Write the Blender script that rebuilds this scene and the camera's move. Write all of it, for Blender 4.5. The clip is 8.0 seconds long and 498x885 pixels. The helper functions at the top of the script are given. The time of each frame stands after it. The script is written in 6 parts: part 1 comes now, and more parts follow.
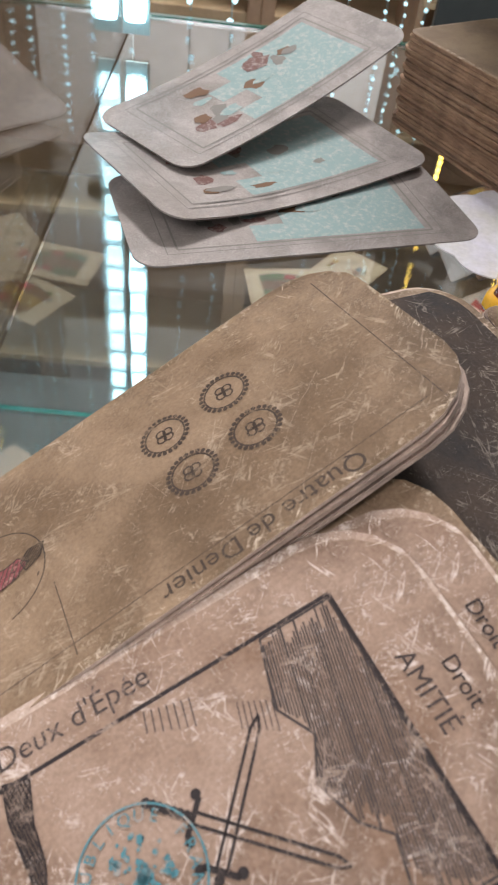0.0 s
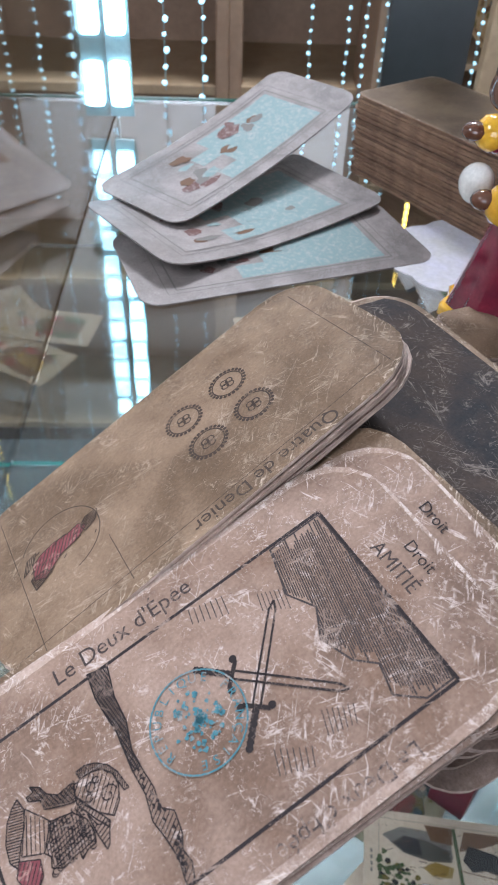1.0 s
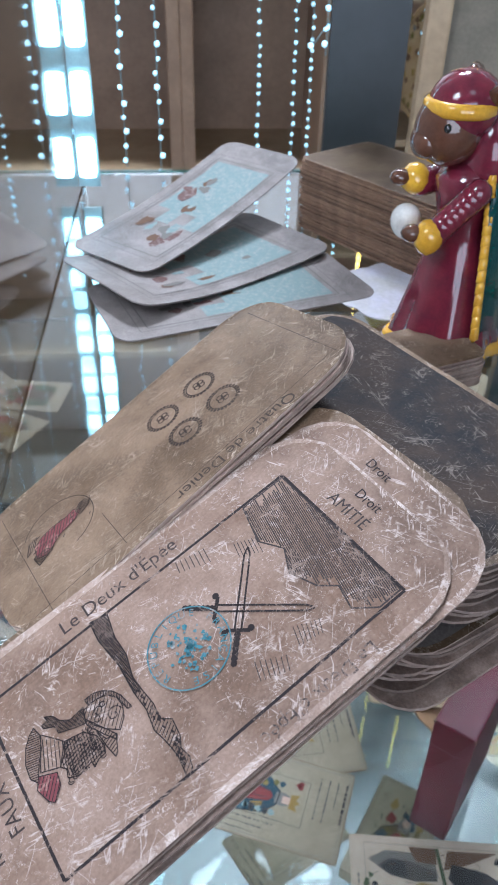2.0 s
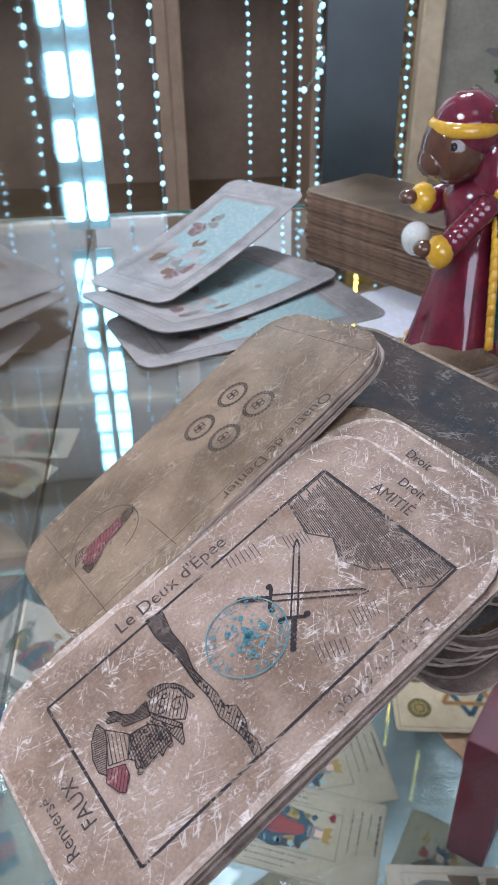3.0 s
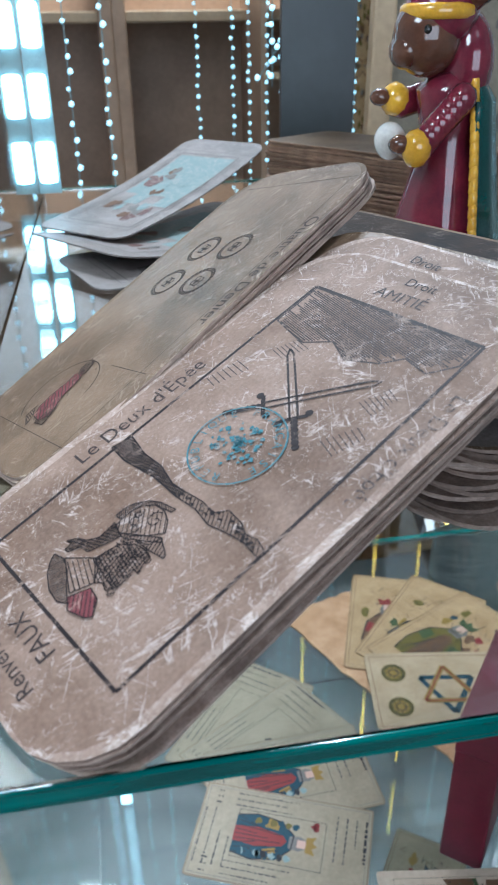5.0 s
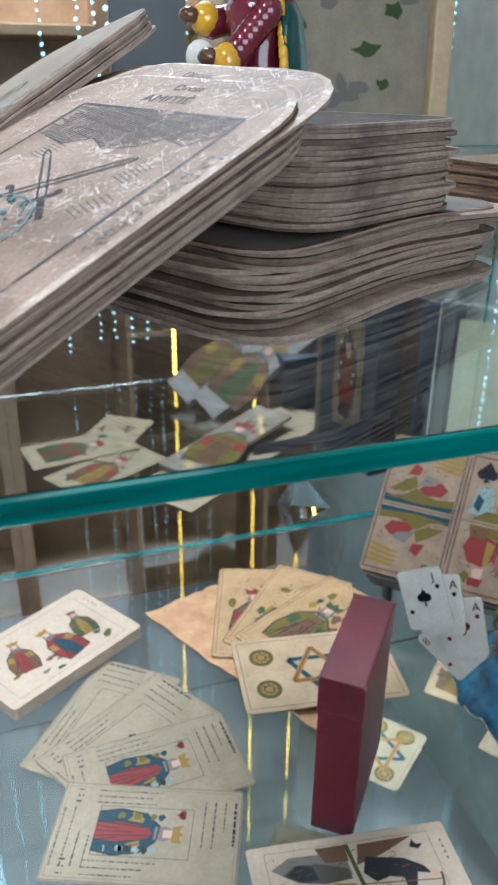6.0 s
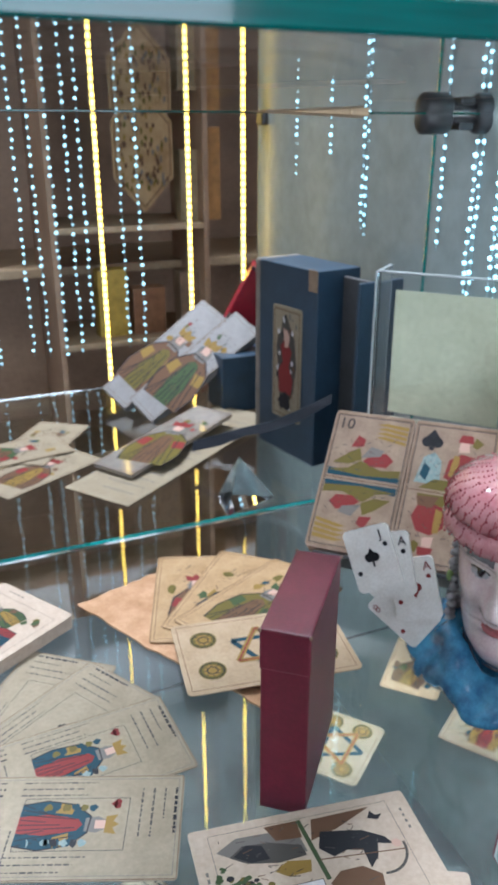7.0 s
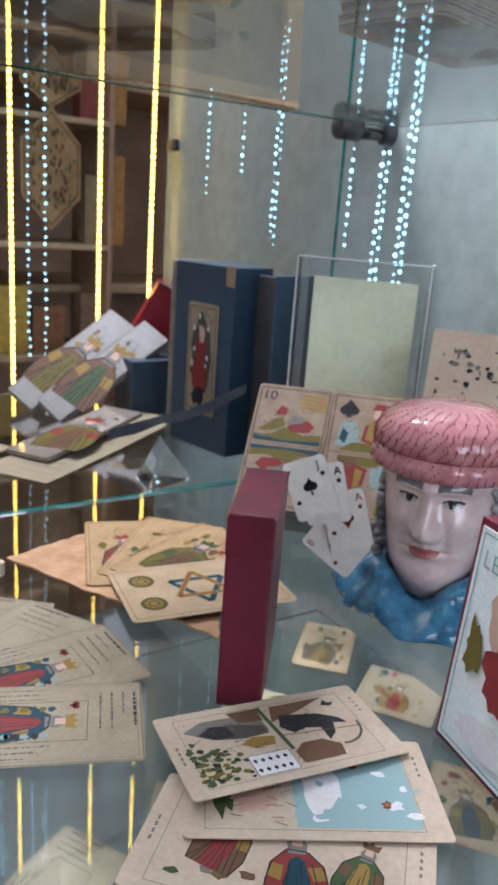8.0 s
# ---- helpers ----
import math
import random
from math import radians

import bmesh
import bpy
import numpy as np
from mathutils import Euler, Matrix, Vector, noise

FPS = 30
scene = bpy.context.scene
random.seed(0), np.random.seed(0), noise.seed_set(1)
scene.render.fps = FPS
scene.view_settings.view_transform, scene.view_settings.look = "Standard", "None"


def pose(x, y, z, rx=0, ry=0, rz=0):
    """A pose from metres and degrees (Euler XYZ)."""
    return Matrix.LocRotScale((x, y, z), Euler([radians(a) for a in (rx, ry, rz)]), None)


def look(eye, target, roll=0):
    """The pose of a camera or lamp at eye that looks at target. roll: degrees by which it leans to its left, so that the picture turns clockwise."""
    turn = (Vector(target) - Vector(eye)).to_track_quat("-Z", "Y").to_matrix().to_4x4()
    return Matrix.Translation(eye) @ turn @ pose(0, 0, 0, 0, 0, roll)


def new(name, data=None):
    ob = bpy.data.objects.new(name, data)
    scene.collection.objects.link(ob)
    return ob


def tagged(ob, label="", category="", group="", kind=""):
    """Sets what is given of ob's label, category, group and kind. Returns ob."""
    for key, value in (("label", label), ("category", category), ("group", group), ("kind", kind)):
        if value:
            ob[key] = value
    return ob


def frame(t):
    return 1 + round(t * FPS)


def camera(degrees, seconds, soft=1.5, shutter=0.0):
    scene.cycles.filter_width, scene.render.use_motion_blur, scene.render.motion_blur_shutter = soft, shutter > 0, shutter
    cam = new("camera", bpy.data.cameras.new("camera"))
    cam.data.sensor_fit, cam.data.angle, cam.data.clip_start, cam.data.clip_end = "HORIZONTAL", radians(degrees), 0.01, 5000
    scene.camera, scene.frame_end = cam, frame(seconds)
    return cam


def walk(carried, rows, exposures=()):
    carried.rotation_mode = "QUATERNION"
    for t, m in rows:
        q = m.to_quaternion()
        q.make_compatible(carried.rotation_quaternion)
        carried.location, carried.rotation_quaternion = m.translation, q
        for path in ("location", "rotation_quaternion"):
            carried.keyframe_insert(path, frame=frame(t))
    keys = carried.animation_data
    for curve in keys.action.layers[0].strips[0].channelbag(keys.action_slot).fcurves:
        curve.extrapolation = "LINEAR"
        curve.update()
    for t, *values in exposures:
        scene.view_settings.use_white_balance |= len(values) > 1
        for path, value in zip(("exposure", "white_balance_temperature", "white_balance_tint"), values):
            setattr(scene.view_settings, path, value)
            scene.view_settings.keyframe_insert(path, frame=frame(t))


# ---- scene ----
cam = camera(35.35, 8.0)
cam.data.dof.use_dof = True
cam.data.dof.focus_distance, cam.data.dof.aperture_fstop = 0.2, 58
# seconds, eye in metres, heading, pitch and lean in degrees
PATH = [
    (0.0, 0.0058, -0.0791, 0.1465, -3.29, -45.71, 7.76),
    (0.5, 0.0085, -0.0964, 0.1450, -3.72, -45.81, 5.70),
    (1.0, 0.0049, -0.1229, 0.1633, -2.67, -41.70, 2.35),
    (1.5, 0.0031, -0.1461, 0.1661, -4.68, -38.56, 2.52),
    (3.0, -0.0099, -0.1720, 0.1573, -5.65, -32.58, -1.20),
    (3.5, -0.0210, -0.1742, 0.1568, -4.49, -32.29, -1.91),
    (4.0, -0.0207, -0.1787, 0.1412, -4.20, -31.10, -1.80),
    (5.5, -0.0122, -0.1722, 0.0710, -14.58, -26.55, 0.02),
    (6.0, 0.0007, -0.1864, 0.0483, -19.13, -25.14, 0.60),
    (6.5, 0.0091, -0.1756, 0.0224, -21.14, -24.19, 0.14),
    (7.0, 0.0134, -0.1831, -0.0141, -23.14, -21.99, -0.02),
    (7.5, 0.0005, -0.1971, -0.0601, -28.16, -19.26, 2.51),
    (8.0, -0.0553, -0.2118, -0.0906, -33.28, -16.18, 4.18),
]
EXPOSURES = [(0.0, -0.42, 6750, 14), (0.5, -0.42, 6250, 14), (1.0, -0.35, 5800, 13), (1.5, -0.35, 5500, 12), (3.5, -0.42, 5450, 10), (4.0, -0.48, 5400, 10), (5.5, -0.45, 5450, 3), (6.0, -0.2, 5700, 4), (6.5, -0.08, 5700, 7), (7.0, -0.08, 5650, 9), (7.5, -0.17, 5750, 11), (8.0, -0.25, 5950, 13)]
walk(cam, [(t, pose(x, y, z, 90 + pitch, 0, yaw) @ pose(0, 0, 0, 0, 0, lean)) for t, x, y, z, yaw, pitch, lean in PATH], EXPOSURES)

# ---- world and lamps ----
world = bpy.data.worlds.new("room_air")
world.use_nodes = True
scene.world = world
world.node_tree.nodes["Background"].inputs[0].default_value = (0.55, 0.62, 0.66, 1)
world.node_tree.nodes["Background"].inputs[1].default_value = 0.05


# Unseen lamps, added to brighten the packs, the lower shelf and the cabinets.
def fill_lamp(name, place, target, size, watts, colour):
    data = bpy.data.lights.new(name, "AREA")
    data.shape, data.size, data.energy, data.color = "DISK", size, watts, colour
    ob = new(name, data)
    ob.matrix_world = look(place, target)
    return tagged(ob, "unseen round lamp added as fill light", "lamp", "ceiling lamps")


fill_lamp("fill_lamp", (-0.42, -0.33, 0.62), (-0.05, 0.0, 0.0), 0.3, 4.0, (0.98, 0.98, 1.0))
fill_lamp("fill_lamp", (0.25, -1.0, 1.5), (0.25, 0.2, -0.2), 0.5, 1.2, (0.96, 0.98, 1.0))
fill_lamp("fill_lamp", (0.2, 1.15, 1.5), (0.25, 1.5, -0.1), 0.5, 100, (0.97, 0.98, 1.0))


# Unseen front light, added to brighten the upright sides of the packs.
day = bpy.data.lights.new("front_fill_light", "AREA")
day.shape, day.size, day.size_y, day.energy, day.color = "RECTANGLE", 1.6, 1.2, 30, (0.92, 0.95, 1.0)
new("front_fill_light", day).matrix_world = look((0.1, -2.19, 0.35), (0.1, 0.0, 0.2))


# ---- materials ----
def nodes_of(name):
    m = bpy.data.materials.new(name)
    m.use_nodes = True
    return m, m.node_tree.nodes, m.node_tree.links, m.node_tree.nodes["Principled BSDF"]


def noise_node(n, l, scale, detail=5.0, rough=0.6, stretch=None, turn=0.0):
    co = n.new("ShaderNodeTexCoord")
    tex = n.new("ShaderNodeTexNoise")
    tex.inputs["Scale"].default_value, tex.inputs["Detail"].default_value, tex.inputs["Roughness"].default_value = scale, detail, rough
    if stretch:
        mp = n.new("ShaderNodeMapping")
        spin = n.new("ShaderNodeMapping")
        spin.inputs["Rotation"].default_value = (0, 0, turn)
        mp.inputs["Scale"].default_value = stretch
        l.new(co.outputs["Object"], spin.inputs["Vector"])
        l.new(spin.outputs["Vector"], mp.inputs["Vector"])
        l.new(mp.outputs["Vector"], tex.inputs["Vector"])
    else:
        l.new(co.outputs["Object"], tex.inputs["Vector"])
    return tex


def ramp_node(n, l, source, stops):
    r = n.new("ShaderNodeValToRGB")
    r.color_ramp.elements[0].position, r.color_ramp.elements[0].color = stops[0][0], (*stops[0][1], 1)
    r.color_ramp.elements[1].position, r.color_ramp.elements[1].color = stops[-1][0], (*stops[-1][1], 1)
    for p, c in stops[1:-1]:
        r.color_ramp.elements.new(p).color = (*c, 1)
    l.new(source, r.inputs[0])
    return r.outputs["Color"]


def mix_node(n, l, factor, a, b, kind="MIX"):
    m = n.new("ShaderNodeMix")
    m.data_type, m.blend_type = "RGBA", kind
    for socket, value in ((m.inputs[0], factor), (m.inputs[6], a), (m.inputs[7], b)):
        if isinstance(value, (int, float)):
            socket.default_value = value
        elif isinstance(value, tuple):
            socket.default_value = (*value, 1)
        else:
            l.new(value, socket)
    return m.outputs[2]


def bump_node(n, l, bsdf, height, strength, distance):
    b = n.new("ShaderNodeBump")
    b.inputs["Strength"].default_value, b.inputs["Distance"].default_value = strength, distance
    l.new(height, b.inputs["Height"])
    l.new(b.outputs["Normal"], bsdf.inputs["Normal"])


BLACK, WHITE = (0, 0, 0), (1, 1, 1)


def surface(name, colour, other, scale=60, rough=0.5, metal=0.0, bump=0.15, coat=0.0, vary=0.0):
    """Mottled surface: two tones at two scales and a fine relief."""
    m, n, l, b = nodes_of(name)
    big, fine = noise_node(n, l, scale), noise_node(n, l, scale * 9, 3)
    c = mix_node(n, l, ramp_node(n, l, big.outputs["Fac"], [(0.35, BLACK), (0.68, WHITE)]), colour, other)
    c = mix_node(n, l, 0.22, c, ramp_node(n, l, fine.outputs["Fac"], [(0.3, (0.25, 0.25, 0.25)), (0.7, WHITE)]), "MULTIPLY")
    if vary:
        info = n.new("ShaderNodeObjectInfo")
        c = mix_node(n, l, vary, c, ramp_node(n, l, info.outputs["Random"], [(0.0, (0.3, 0.27, 0.25)), (1.0, WHITE)]), "MULTIPLY")
    l.new(c, b.inputs["Base Color"])
    b.inputs["Roughness"].default_value, b.inputs["Metallic"].default_value = rough, metal
    b.inputs["Coat Weight"].default_value, b.inputs["Coat Roughness"].default_value = coat, 0.06
    if bump:
        bump_node(n, l, b, fine.outputs["Fac"], bump, 0.0004)
    return m


def scratches(n, l):
    """A mask of hair scratches in several directions, rubbed networks and pale flecks."""
    total = None
    for scale, stretch, half, turn, gate_at in ((150, (0.16, 1.0, 1.0), 0.012, 0.3, 0.5), (140, (0.14, 1.0, 1.0), 0.011, 1.25, 0.52), (120, (0.2, 1.0, 1.0), 0.010, 2.3, 0.5), (190, None, 0.008, 0.0, 0.5), (420, None, 0.013, 0.0, 0.53)):
        line = noise_node(n, l, scale, 4, 0.55, stretch, turn)
        crack = ramp_node(n, l, line.outputs["Fac"], [(0.5 - half, BLACK), (0.5, WHITE), (0.5 + half, BLACK)])
        gate = ramp_node(n, l, noise_node(n, l, 62 + scale * 0.3, 5, 0.7).outputs["Fac"], [(gate_at, BLACK), (gate_at + 0.08, WHITE)])
        mask = mix_node(n, l, 1.0, crack, gate, "MULTIPLY")
        total = mask if total is None else mix_node(n, l, 1.0, total, mask, "LIGHTEN")
    return total


def old_card(name, colour, dirt, worn, rough=0.42, wear=0.55, marks=0.9):
    """Aged pasteboard: stains, pale rubbed patches and hair scratches."""
    m, n, l, b = nodes_of(name)
    big, mid, fine = noise_node(n, l, 38, 6, 0.65), noise_node(n, l, 300, 9, 0.82), noise_node(n, l, 1300, 3)
    c = mix_node(n, l, ramp_node(n, l, big.outputs["Fac"], [(0.40, BLACK), (0.62, WHITE)]), colour, dirt)
    stain = noise_node(n, l, 24, 6, 0.72)
    c = mix_node(n, l, ramp_node(n, l, stain.outputs["Fac"], [(0.48, BLACK), (0.66, (0.8, 0.8, 0.8))]), c, tuple(v * 0.62 for v in dirt))
    zone = ramp_node(n, l, noise_node(n, l, 55, 5, 0.7).outputs["Fac"], [(0.44, (0.15, 0.15, 0.15)), (0.62, WHITE)])
    flecks = ramp_node(n, l, mid.outputs["Fac"], [(wear, BLACK), (wear + 0.05, (0.85, 0.85, 0.85))])
    c = mix_node(n, l, mix_node(n, l, 1.0, flecks, zone, "MULTIPLY"), c, worn)
    c = mix_node(n, l, mix_node(n, l, 1.0, scratches(n, l), (marks, marks, marks), "MULTIPLY"), c, worn)
    c = mix_node(n, l, 0.3, c, ramp_node(n, l, fine.outputs["Fac"], [(0.32, (0.3, 0.27, 0.24)), (0.62, WHITE)]), "MULTIPLY")
    l.new(c, b.inputs["Base Color"])
    b.inputs["Roughness"].default_value, b.inputs["Specular IOR Level"].default_value = rough, 0.16
    bump_node(n, l, b, mid.outputs["Fac"], 0.4, 0.0003)
    return m


def ink(name, colour, paper, worn=0.5, rough=0.5, scuffed=False):
    """Printing ink, rubbed through to the paper in flecks, and in scratches where it is old."""
    m, n, l, b = nodes_of(name)
    mid = noise_node(n, l, 420, 6, 0.75)
    c = mix_node(n, l, ramp_node(n, l, mid.outputs["Fac"], [(worn, BLACK), (worn + 0.14, WHITE)]), colour, paper)
    if scuffed:
        c = mix_node(n, l, mix_node(n, l, 1.0, scratches(n, l), (0.8, 0.8, 0.8), "MULTIPLY"), c, paper)
    l.new(c, b.inputs["Base Color"])
    b.inputs["Roughness"].default_value, b.inputs["Specular IOR Level"].default_value = rough, 0.1
    return m


def glow(name, colour, strength):
    m, n, l, b = nodes_of(name)
    b.inputs["Base Color"].default_value = (*colour, 1)
    b.inputs["Emission Color"].default_value = (*colour, 1)
    b.inputs["Emission Strength"].default_value = strength
    return m


def glass(name, colour, rough=0.0):
    m, n, l, b = nodes_of(name)
    b.inputs["Base Color"].default_value = (*colour, 1)
    b.inputs["Transmission Weight"].default_value, b.inputs["IOR"].default_value = 1.0, 1.48
    smear = noise_node(n, l, 25, 6, 0.7)
    l.new(ramp_node(n, l, smear.outputs["Fac"], [(0.5, (rough, rough, rough)), (0.8, (rough + 0.06,) * 3)]), b.inputs["Roughness"])
    return m


M_CARD = old_card("worn_pink_card", (0.31, 0.215, 0.165), (0.20, 0.125, 0.085), (0.58, 0.48, 0.43), 0.55, 0.57, 0.85)
M_TAN = old_card("worn_tan_card", (0.235, 0.16, 0.105), (0.15, 0.098, 0.06), (0.42, 0.33, 0.25), 0.34, 0.6, 0.55)
M_GREY = old_card("worn_grey_card", (0.25, 0.22, 0.205), (0.18, 0.155, 0.14), (0.38, 0.35, 0.33), 0.42, 0.66, 0.3)
M_BROWN = old_card("worn_brown_card", (0.17, 0.12, 0.075), (0.12, 0.08, 0.05), (0.27, 0.21, 0.15), 0.55, 0.62, 0.3)
M_DARK = old_card("worn_black_card", (0.022, 0.022, 0.024), (0.06, 0.042, 0.032), (0.25, 0.21, 0.18), 0.62, 0.62, 0.7)
M_DARK.node_tree.nodes["Principled BSDF"].inputs["Specular IOR Level"].default_value = 0.1
M_RIM = old_card("rubbed_pink_rim", (0.44, 0.33, 0.27), (0.24, 0.155, 0.11), (0.66, 0.56, 0.5), 0.55, 0.5, 0.9)
M_RIMT = old_card("rubbed_tan_rim", (0.25, 0.17, 0.11), (0.11, 0.07, 0.04), (0.52, 0.42, 0.33), 0.5, 0.54, 0.9)


def pack_edge(name, light, dark, soot):
    """Cut card edges: fibrous streaks along the sheet, grime in the gaps, each card its own tone."""
    m, n, l, b = nodes_of(name)
    streak = noise_node(n, l, 160, 7, 0.75, (1.0, 1.0, 14.0))
    patch = noise_node(n, l, 48, 5, 0.7)
    fine = noise_node(n, l, 1500, 3)
    c = mix_node(n, l, ramp_node(n, l, streak.outputs["Fac"], [(0.36, BLACK), (0.62, WHITE)]), dark, light)
    c = mix_node(n, l, ramp_node(n, l, patch.outputs["Fac"], [(0.48, BLACK), (0.66, (0.8, 0.8, 0.8))]), c, soot)
    info = n.new("ShaderNodeObjectInfo")
    c = mix_node(n, l, 0.8, c, ramp_node(n, l, info.outputs["Random"], [(0.0, (0.3, 0.27, 0.25)), (0.2, (0.72, 0.68, 0.66)), (1.0, WHITE)]), "MULTIPLY")
    c = mix_node(n, l, 0.3, c, ramp_node(n, l, fine.outputs["Fac"], [(0.3, (0.3, 0.28, 0.26)), (0.65, WHITE)]), "MULTIPLY")
    l.new(c, b.inputs["Base Color"])
    b.inputs["Roughness"].default_value = 0.85
    bump_node(n, l, b, streak.outputs["Fac"], 0.7, 0.0006)
    return m


M_EDGE = pack_edge("card_edge", (0.62, 0.48, 0.40), (0.36, 0.255, 0.2), (0.2, 0.155, 0.135))
M_EDGE2 = pack_edge("orange_card_edge", (0.36, 0.22, 0.14), (0.2, 0.11, 0.06), (0.12, 0.07, 0.045))
M_INK = ink("black_ink", (0.028, 0.022, 0.022), (0.34, 0.25, 0.2), 0.62, 0.5, True)
M_LETTER = ink("rubbed_letter_ink", (0.05, 0.038, 0.035), (0.32, 0.23, 0.18), 0.55, 0.5, True)
M_RUBBED = ink("half_worn_letter_ink", (0.06, 0.046, 0.042), (0.34, 0.25, 0.2), 0.45, 0.5, True)
M_INKB = ink("dark_brown_ink", (0.055, 0.04, 0.032), (0.2, 0.145, 0.1), 0.55, 0.5, True)
M_HATCH = ink("grey_ink", (0.05, 0.04, 0.038), (0.36, 0.27, 0.22), 0.64, 0.5, True)
M_STAMP = ink("blue_stamp_ink", (0.06, 0.17, 0.2), (0.34, 0.27, 0.23), 0.53, 0.5, True)
M_RED = ink("faded_red_ink", (0.17, 0.05, 0.055), (0.36, 0.22, 0.18), 0.54, 0.5, True)
M_CREAM = surface("cream_card", (0.28, 0.235, 0.165), (0.235, 0.19, 0.13), 40, 0.45, 0, 0.06)
M_PEACH = surface("peach_card", (0.46, 0.37, 0.29), (0.41, 0.32, 0.245), 40, 0.4, 0, 0.06)
M_LINEN = surface("white_linen_card", (0.25, 0.24, 0.235), (0.21, 0.2, 0.195), 40, 0.4, 0, 0.05)
M_STRAW = surface("straw_card", (0.40, 0.27, 0.145), (0.29, 0.18, 0.085), 45, 0.5, 0, 0.08)
M_COIN = surface("yellowed_card", (0.40, 0.295, 0.19), (0.32, 0.225, 0.135), 50, 0.45, 0, 0.08)
M_FADED = surface("faded_brown_card", (0.27, 0.195, 0.14), (0.19, 0.13, 0.09), 60, 0.5, 0, 0.1)
M_PARCH = surface("brown_parchment", (0.48, 0.29, 0.17), (0.33, 0.18, 0.09), 70, 0.75, 0, 0.5)
for paper in (M_CREAM, M_PEACH, M_LINEN, M_STRAW, M_COIN, M_FADED, M_PARCH):
    paper.node_tree.nodes["Principled BSDF"].inputs["Specular IOR Level"].default_value = 0.12
M_PRINT = {
    "black": ink("print_black", (0.019, 0.019, 0.022), (0.225, 0.203, 0.165), 0.62),
    "grey": ink("print_grey", (0.136, 0.124, 0.112), (0.338, 0.300, 0.247), 0.63),
    "red": ink("print_red", (0.167, 0.025, 0.024), (0.300, 0.150, 0.112), 0.63),
    "blue": ink("print_blue", (0.012, 0.043, 0.062), (0.060, 0.105, 0.120), 0.63),
    "green": ink("print_green", (0.043, 0.068, 0.028), (0.150, 0.150, 0.075), 0.63),
    "yellow": ink("print_yellow", (0.205, 0.130, 0.031), (0.315, 0.232, 0.120), 0.63),
    "brown": ink("print_brown", (0.105, 0.056, 0.031), (0.262, 0.165, 0.098), 0.63),
    "pink": ink("print_pink", (0.42, 0.27, 0.215), (0.46, 0.36, 0.29), 0.63),
    "sky": ink("print_sky", (0.21, 0.31, 0.32), (0.38, 0.42, 0.4), 0.63),
    "teal": ink("faded_teal", (0.16, 0.22, 0.215), (0.27, 0.27, 0.25), 0.5),
    "rust": ink("faded_rust", (0.105, 0.053, 0.046), (0.203, 0.165, 0.150), 0.5),
    "ink_grey": ink("print_dark_grey", (0.062, 0.056, 0.050), (0.225, 0.203, 0.173), 0.63),
    "olive": ink("print_olive", (0.105, 0.084, 0.019), (0.225, 0.173, 0.060), 0.63),
    "white": surface("print_white", (0.58, 0.56, 0.63), (0.52, 0.5, 0.46), 60, 0.4, 0, 0.03),
}
M_MAROON = surface("maroon_box_paper", (0.135, 0.008, 0.024), (0.095, 0.006, 0.018), 50, 0.38, 0, 0.12)
M_NAVY = surface("blue_box_paper", (0.022, 0.05, 0.085), (0.018, 0.038, 0.065), 50, 0.45, 0, 0.12)
M_TAUPE = surface("grey_brown_paper", (0.2, 0.17, 0.145), (0.15, 0.125, 0.1), 60, 0.6)
M_GLASS = glass("clear_glass", (0.93, 0.985, 0.97))
M_ACRYL = glass("clear_acrylic", (0.97, 0.98, 0.98))
M_BLACK = surface("black_plastic", (0.02, 0.02, 0.022), (0.03, 0.03, 0.03), 100, 0.35)
M_WALL = surface("grey_lacquer_panel", (0.26, 0.30, 0.295), (0.215, 0.25, 0.245), 6, 0.27, 0, 0.02)
M_BASE = surface("grey_case_base", (0.055, 0.065, 0.068), (0.04, 0.047, 0.05), 8, 0.35)
M_ROOM = surface("room_plaster", (0.66, 0.66, 0.65), (0.58, 0.57, 0.56), 3, 0.8)
M_WOOD = surface("brown_wood", (0.42, 0.275, 0.175), (0.31, 0.195, 0.12), 14, 0.45)
M_FLOOR = surface("dark_floor_wood", (0.15, 0.1, 0.065), (0.1, 0.065, 0.042), 10, 0.4)
M_PALEWOOD = surface("pale_wood", (0.5, 0.37, 0.23), (0.4, 0.28, 0.16), 20, 0.5)
M_LED = glow("cold_led", (0.6, 0.9, 1.0), 7)
M_LEDD = glow("dim_cold_led", (0.62, 0.9, 1.0), 2.2)
M_LEDS = glow("small_cold_led", (0.5, 0.85, 1.0), 2.4)
M_LEDW = glow("warm_led", (1.0, 0.62, 0.1), 10)
M_TAPE = surface("led_tape", (0.3, 0.42, 0.43), (0.24, 0.34, 0.35), 200, 0.4)


def edge_glass():
    m, n, l, b = nodes_of("teal_glass_edge")
    t = noise_node(n, l, 20, 3, 0.5, (1, 1, 14))
    l.new(ramp_node(n, l, t.outputs["Fac"], [(0.3, (0.0, 0.09, 0.085)), (0.7, (0.005, 0.30, 0.27))]), b.inputs["Base Color"])
    b.inputs["Roughness"].default_value, b.inputs["Coat Weight"].default_value = 0.12, 0.6
    b.inputs["Transmission Weight"].default_value = 0.35
    return m


M_TEAL = edge_glass()
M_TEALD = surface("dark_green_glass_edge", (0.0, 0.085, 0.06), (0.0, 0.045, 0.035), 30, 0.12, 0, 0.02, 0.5)


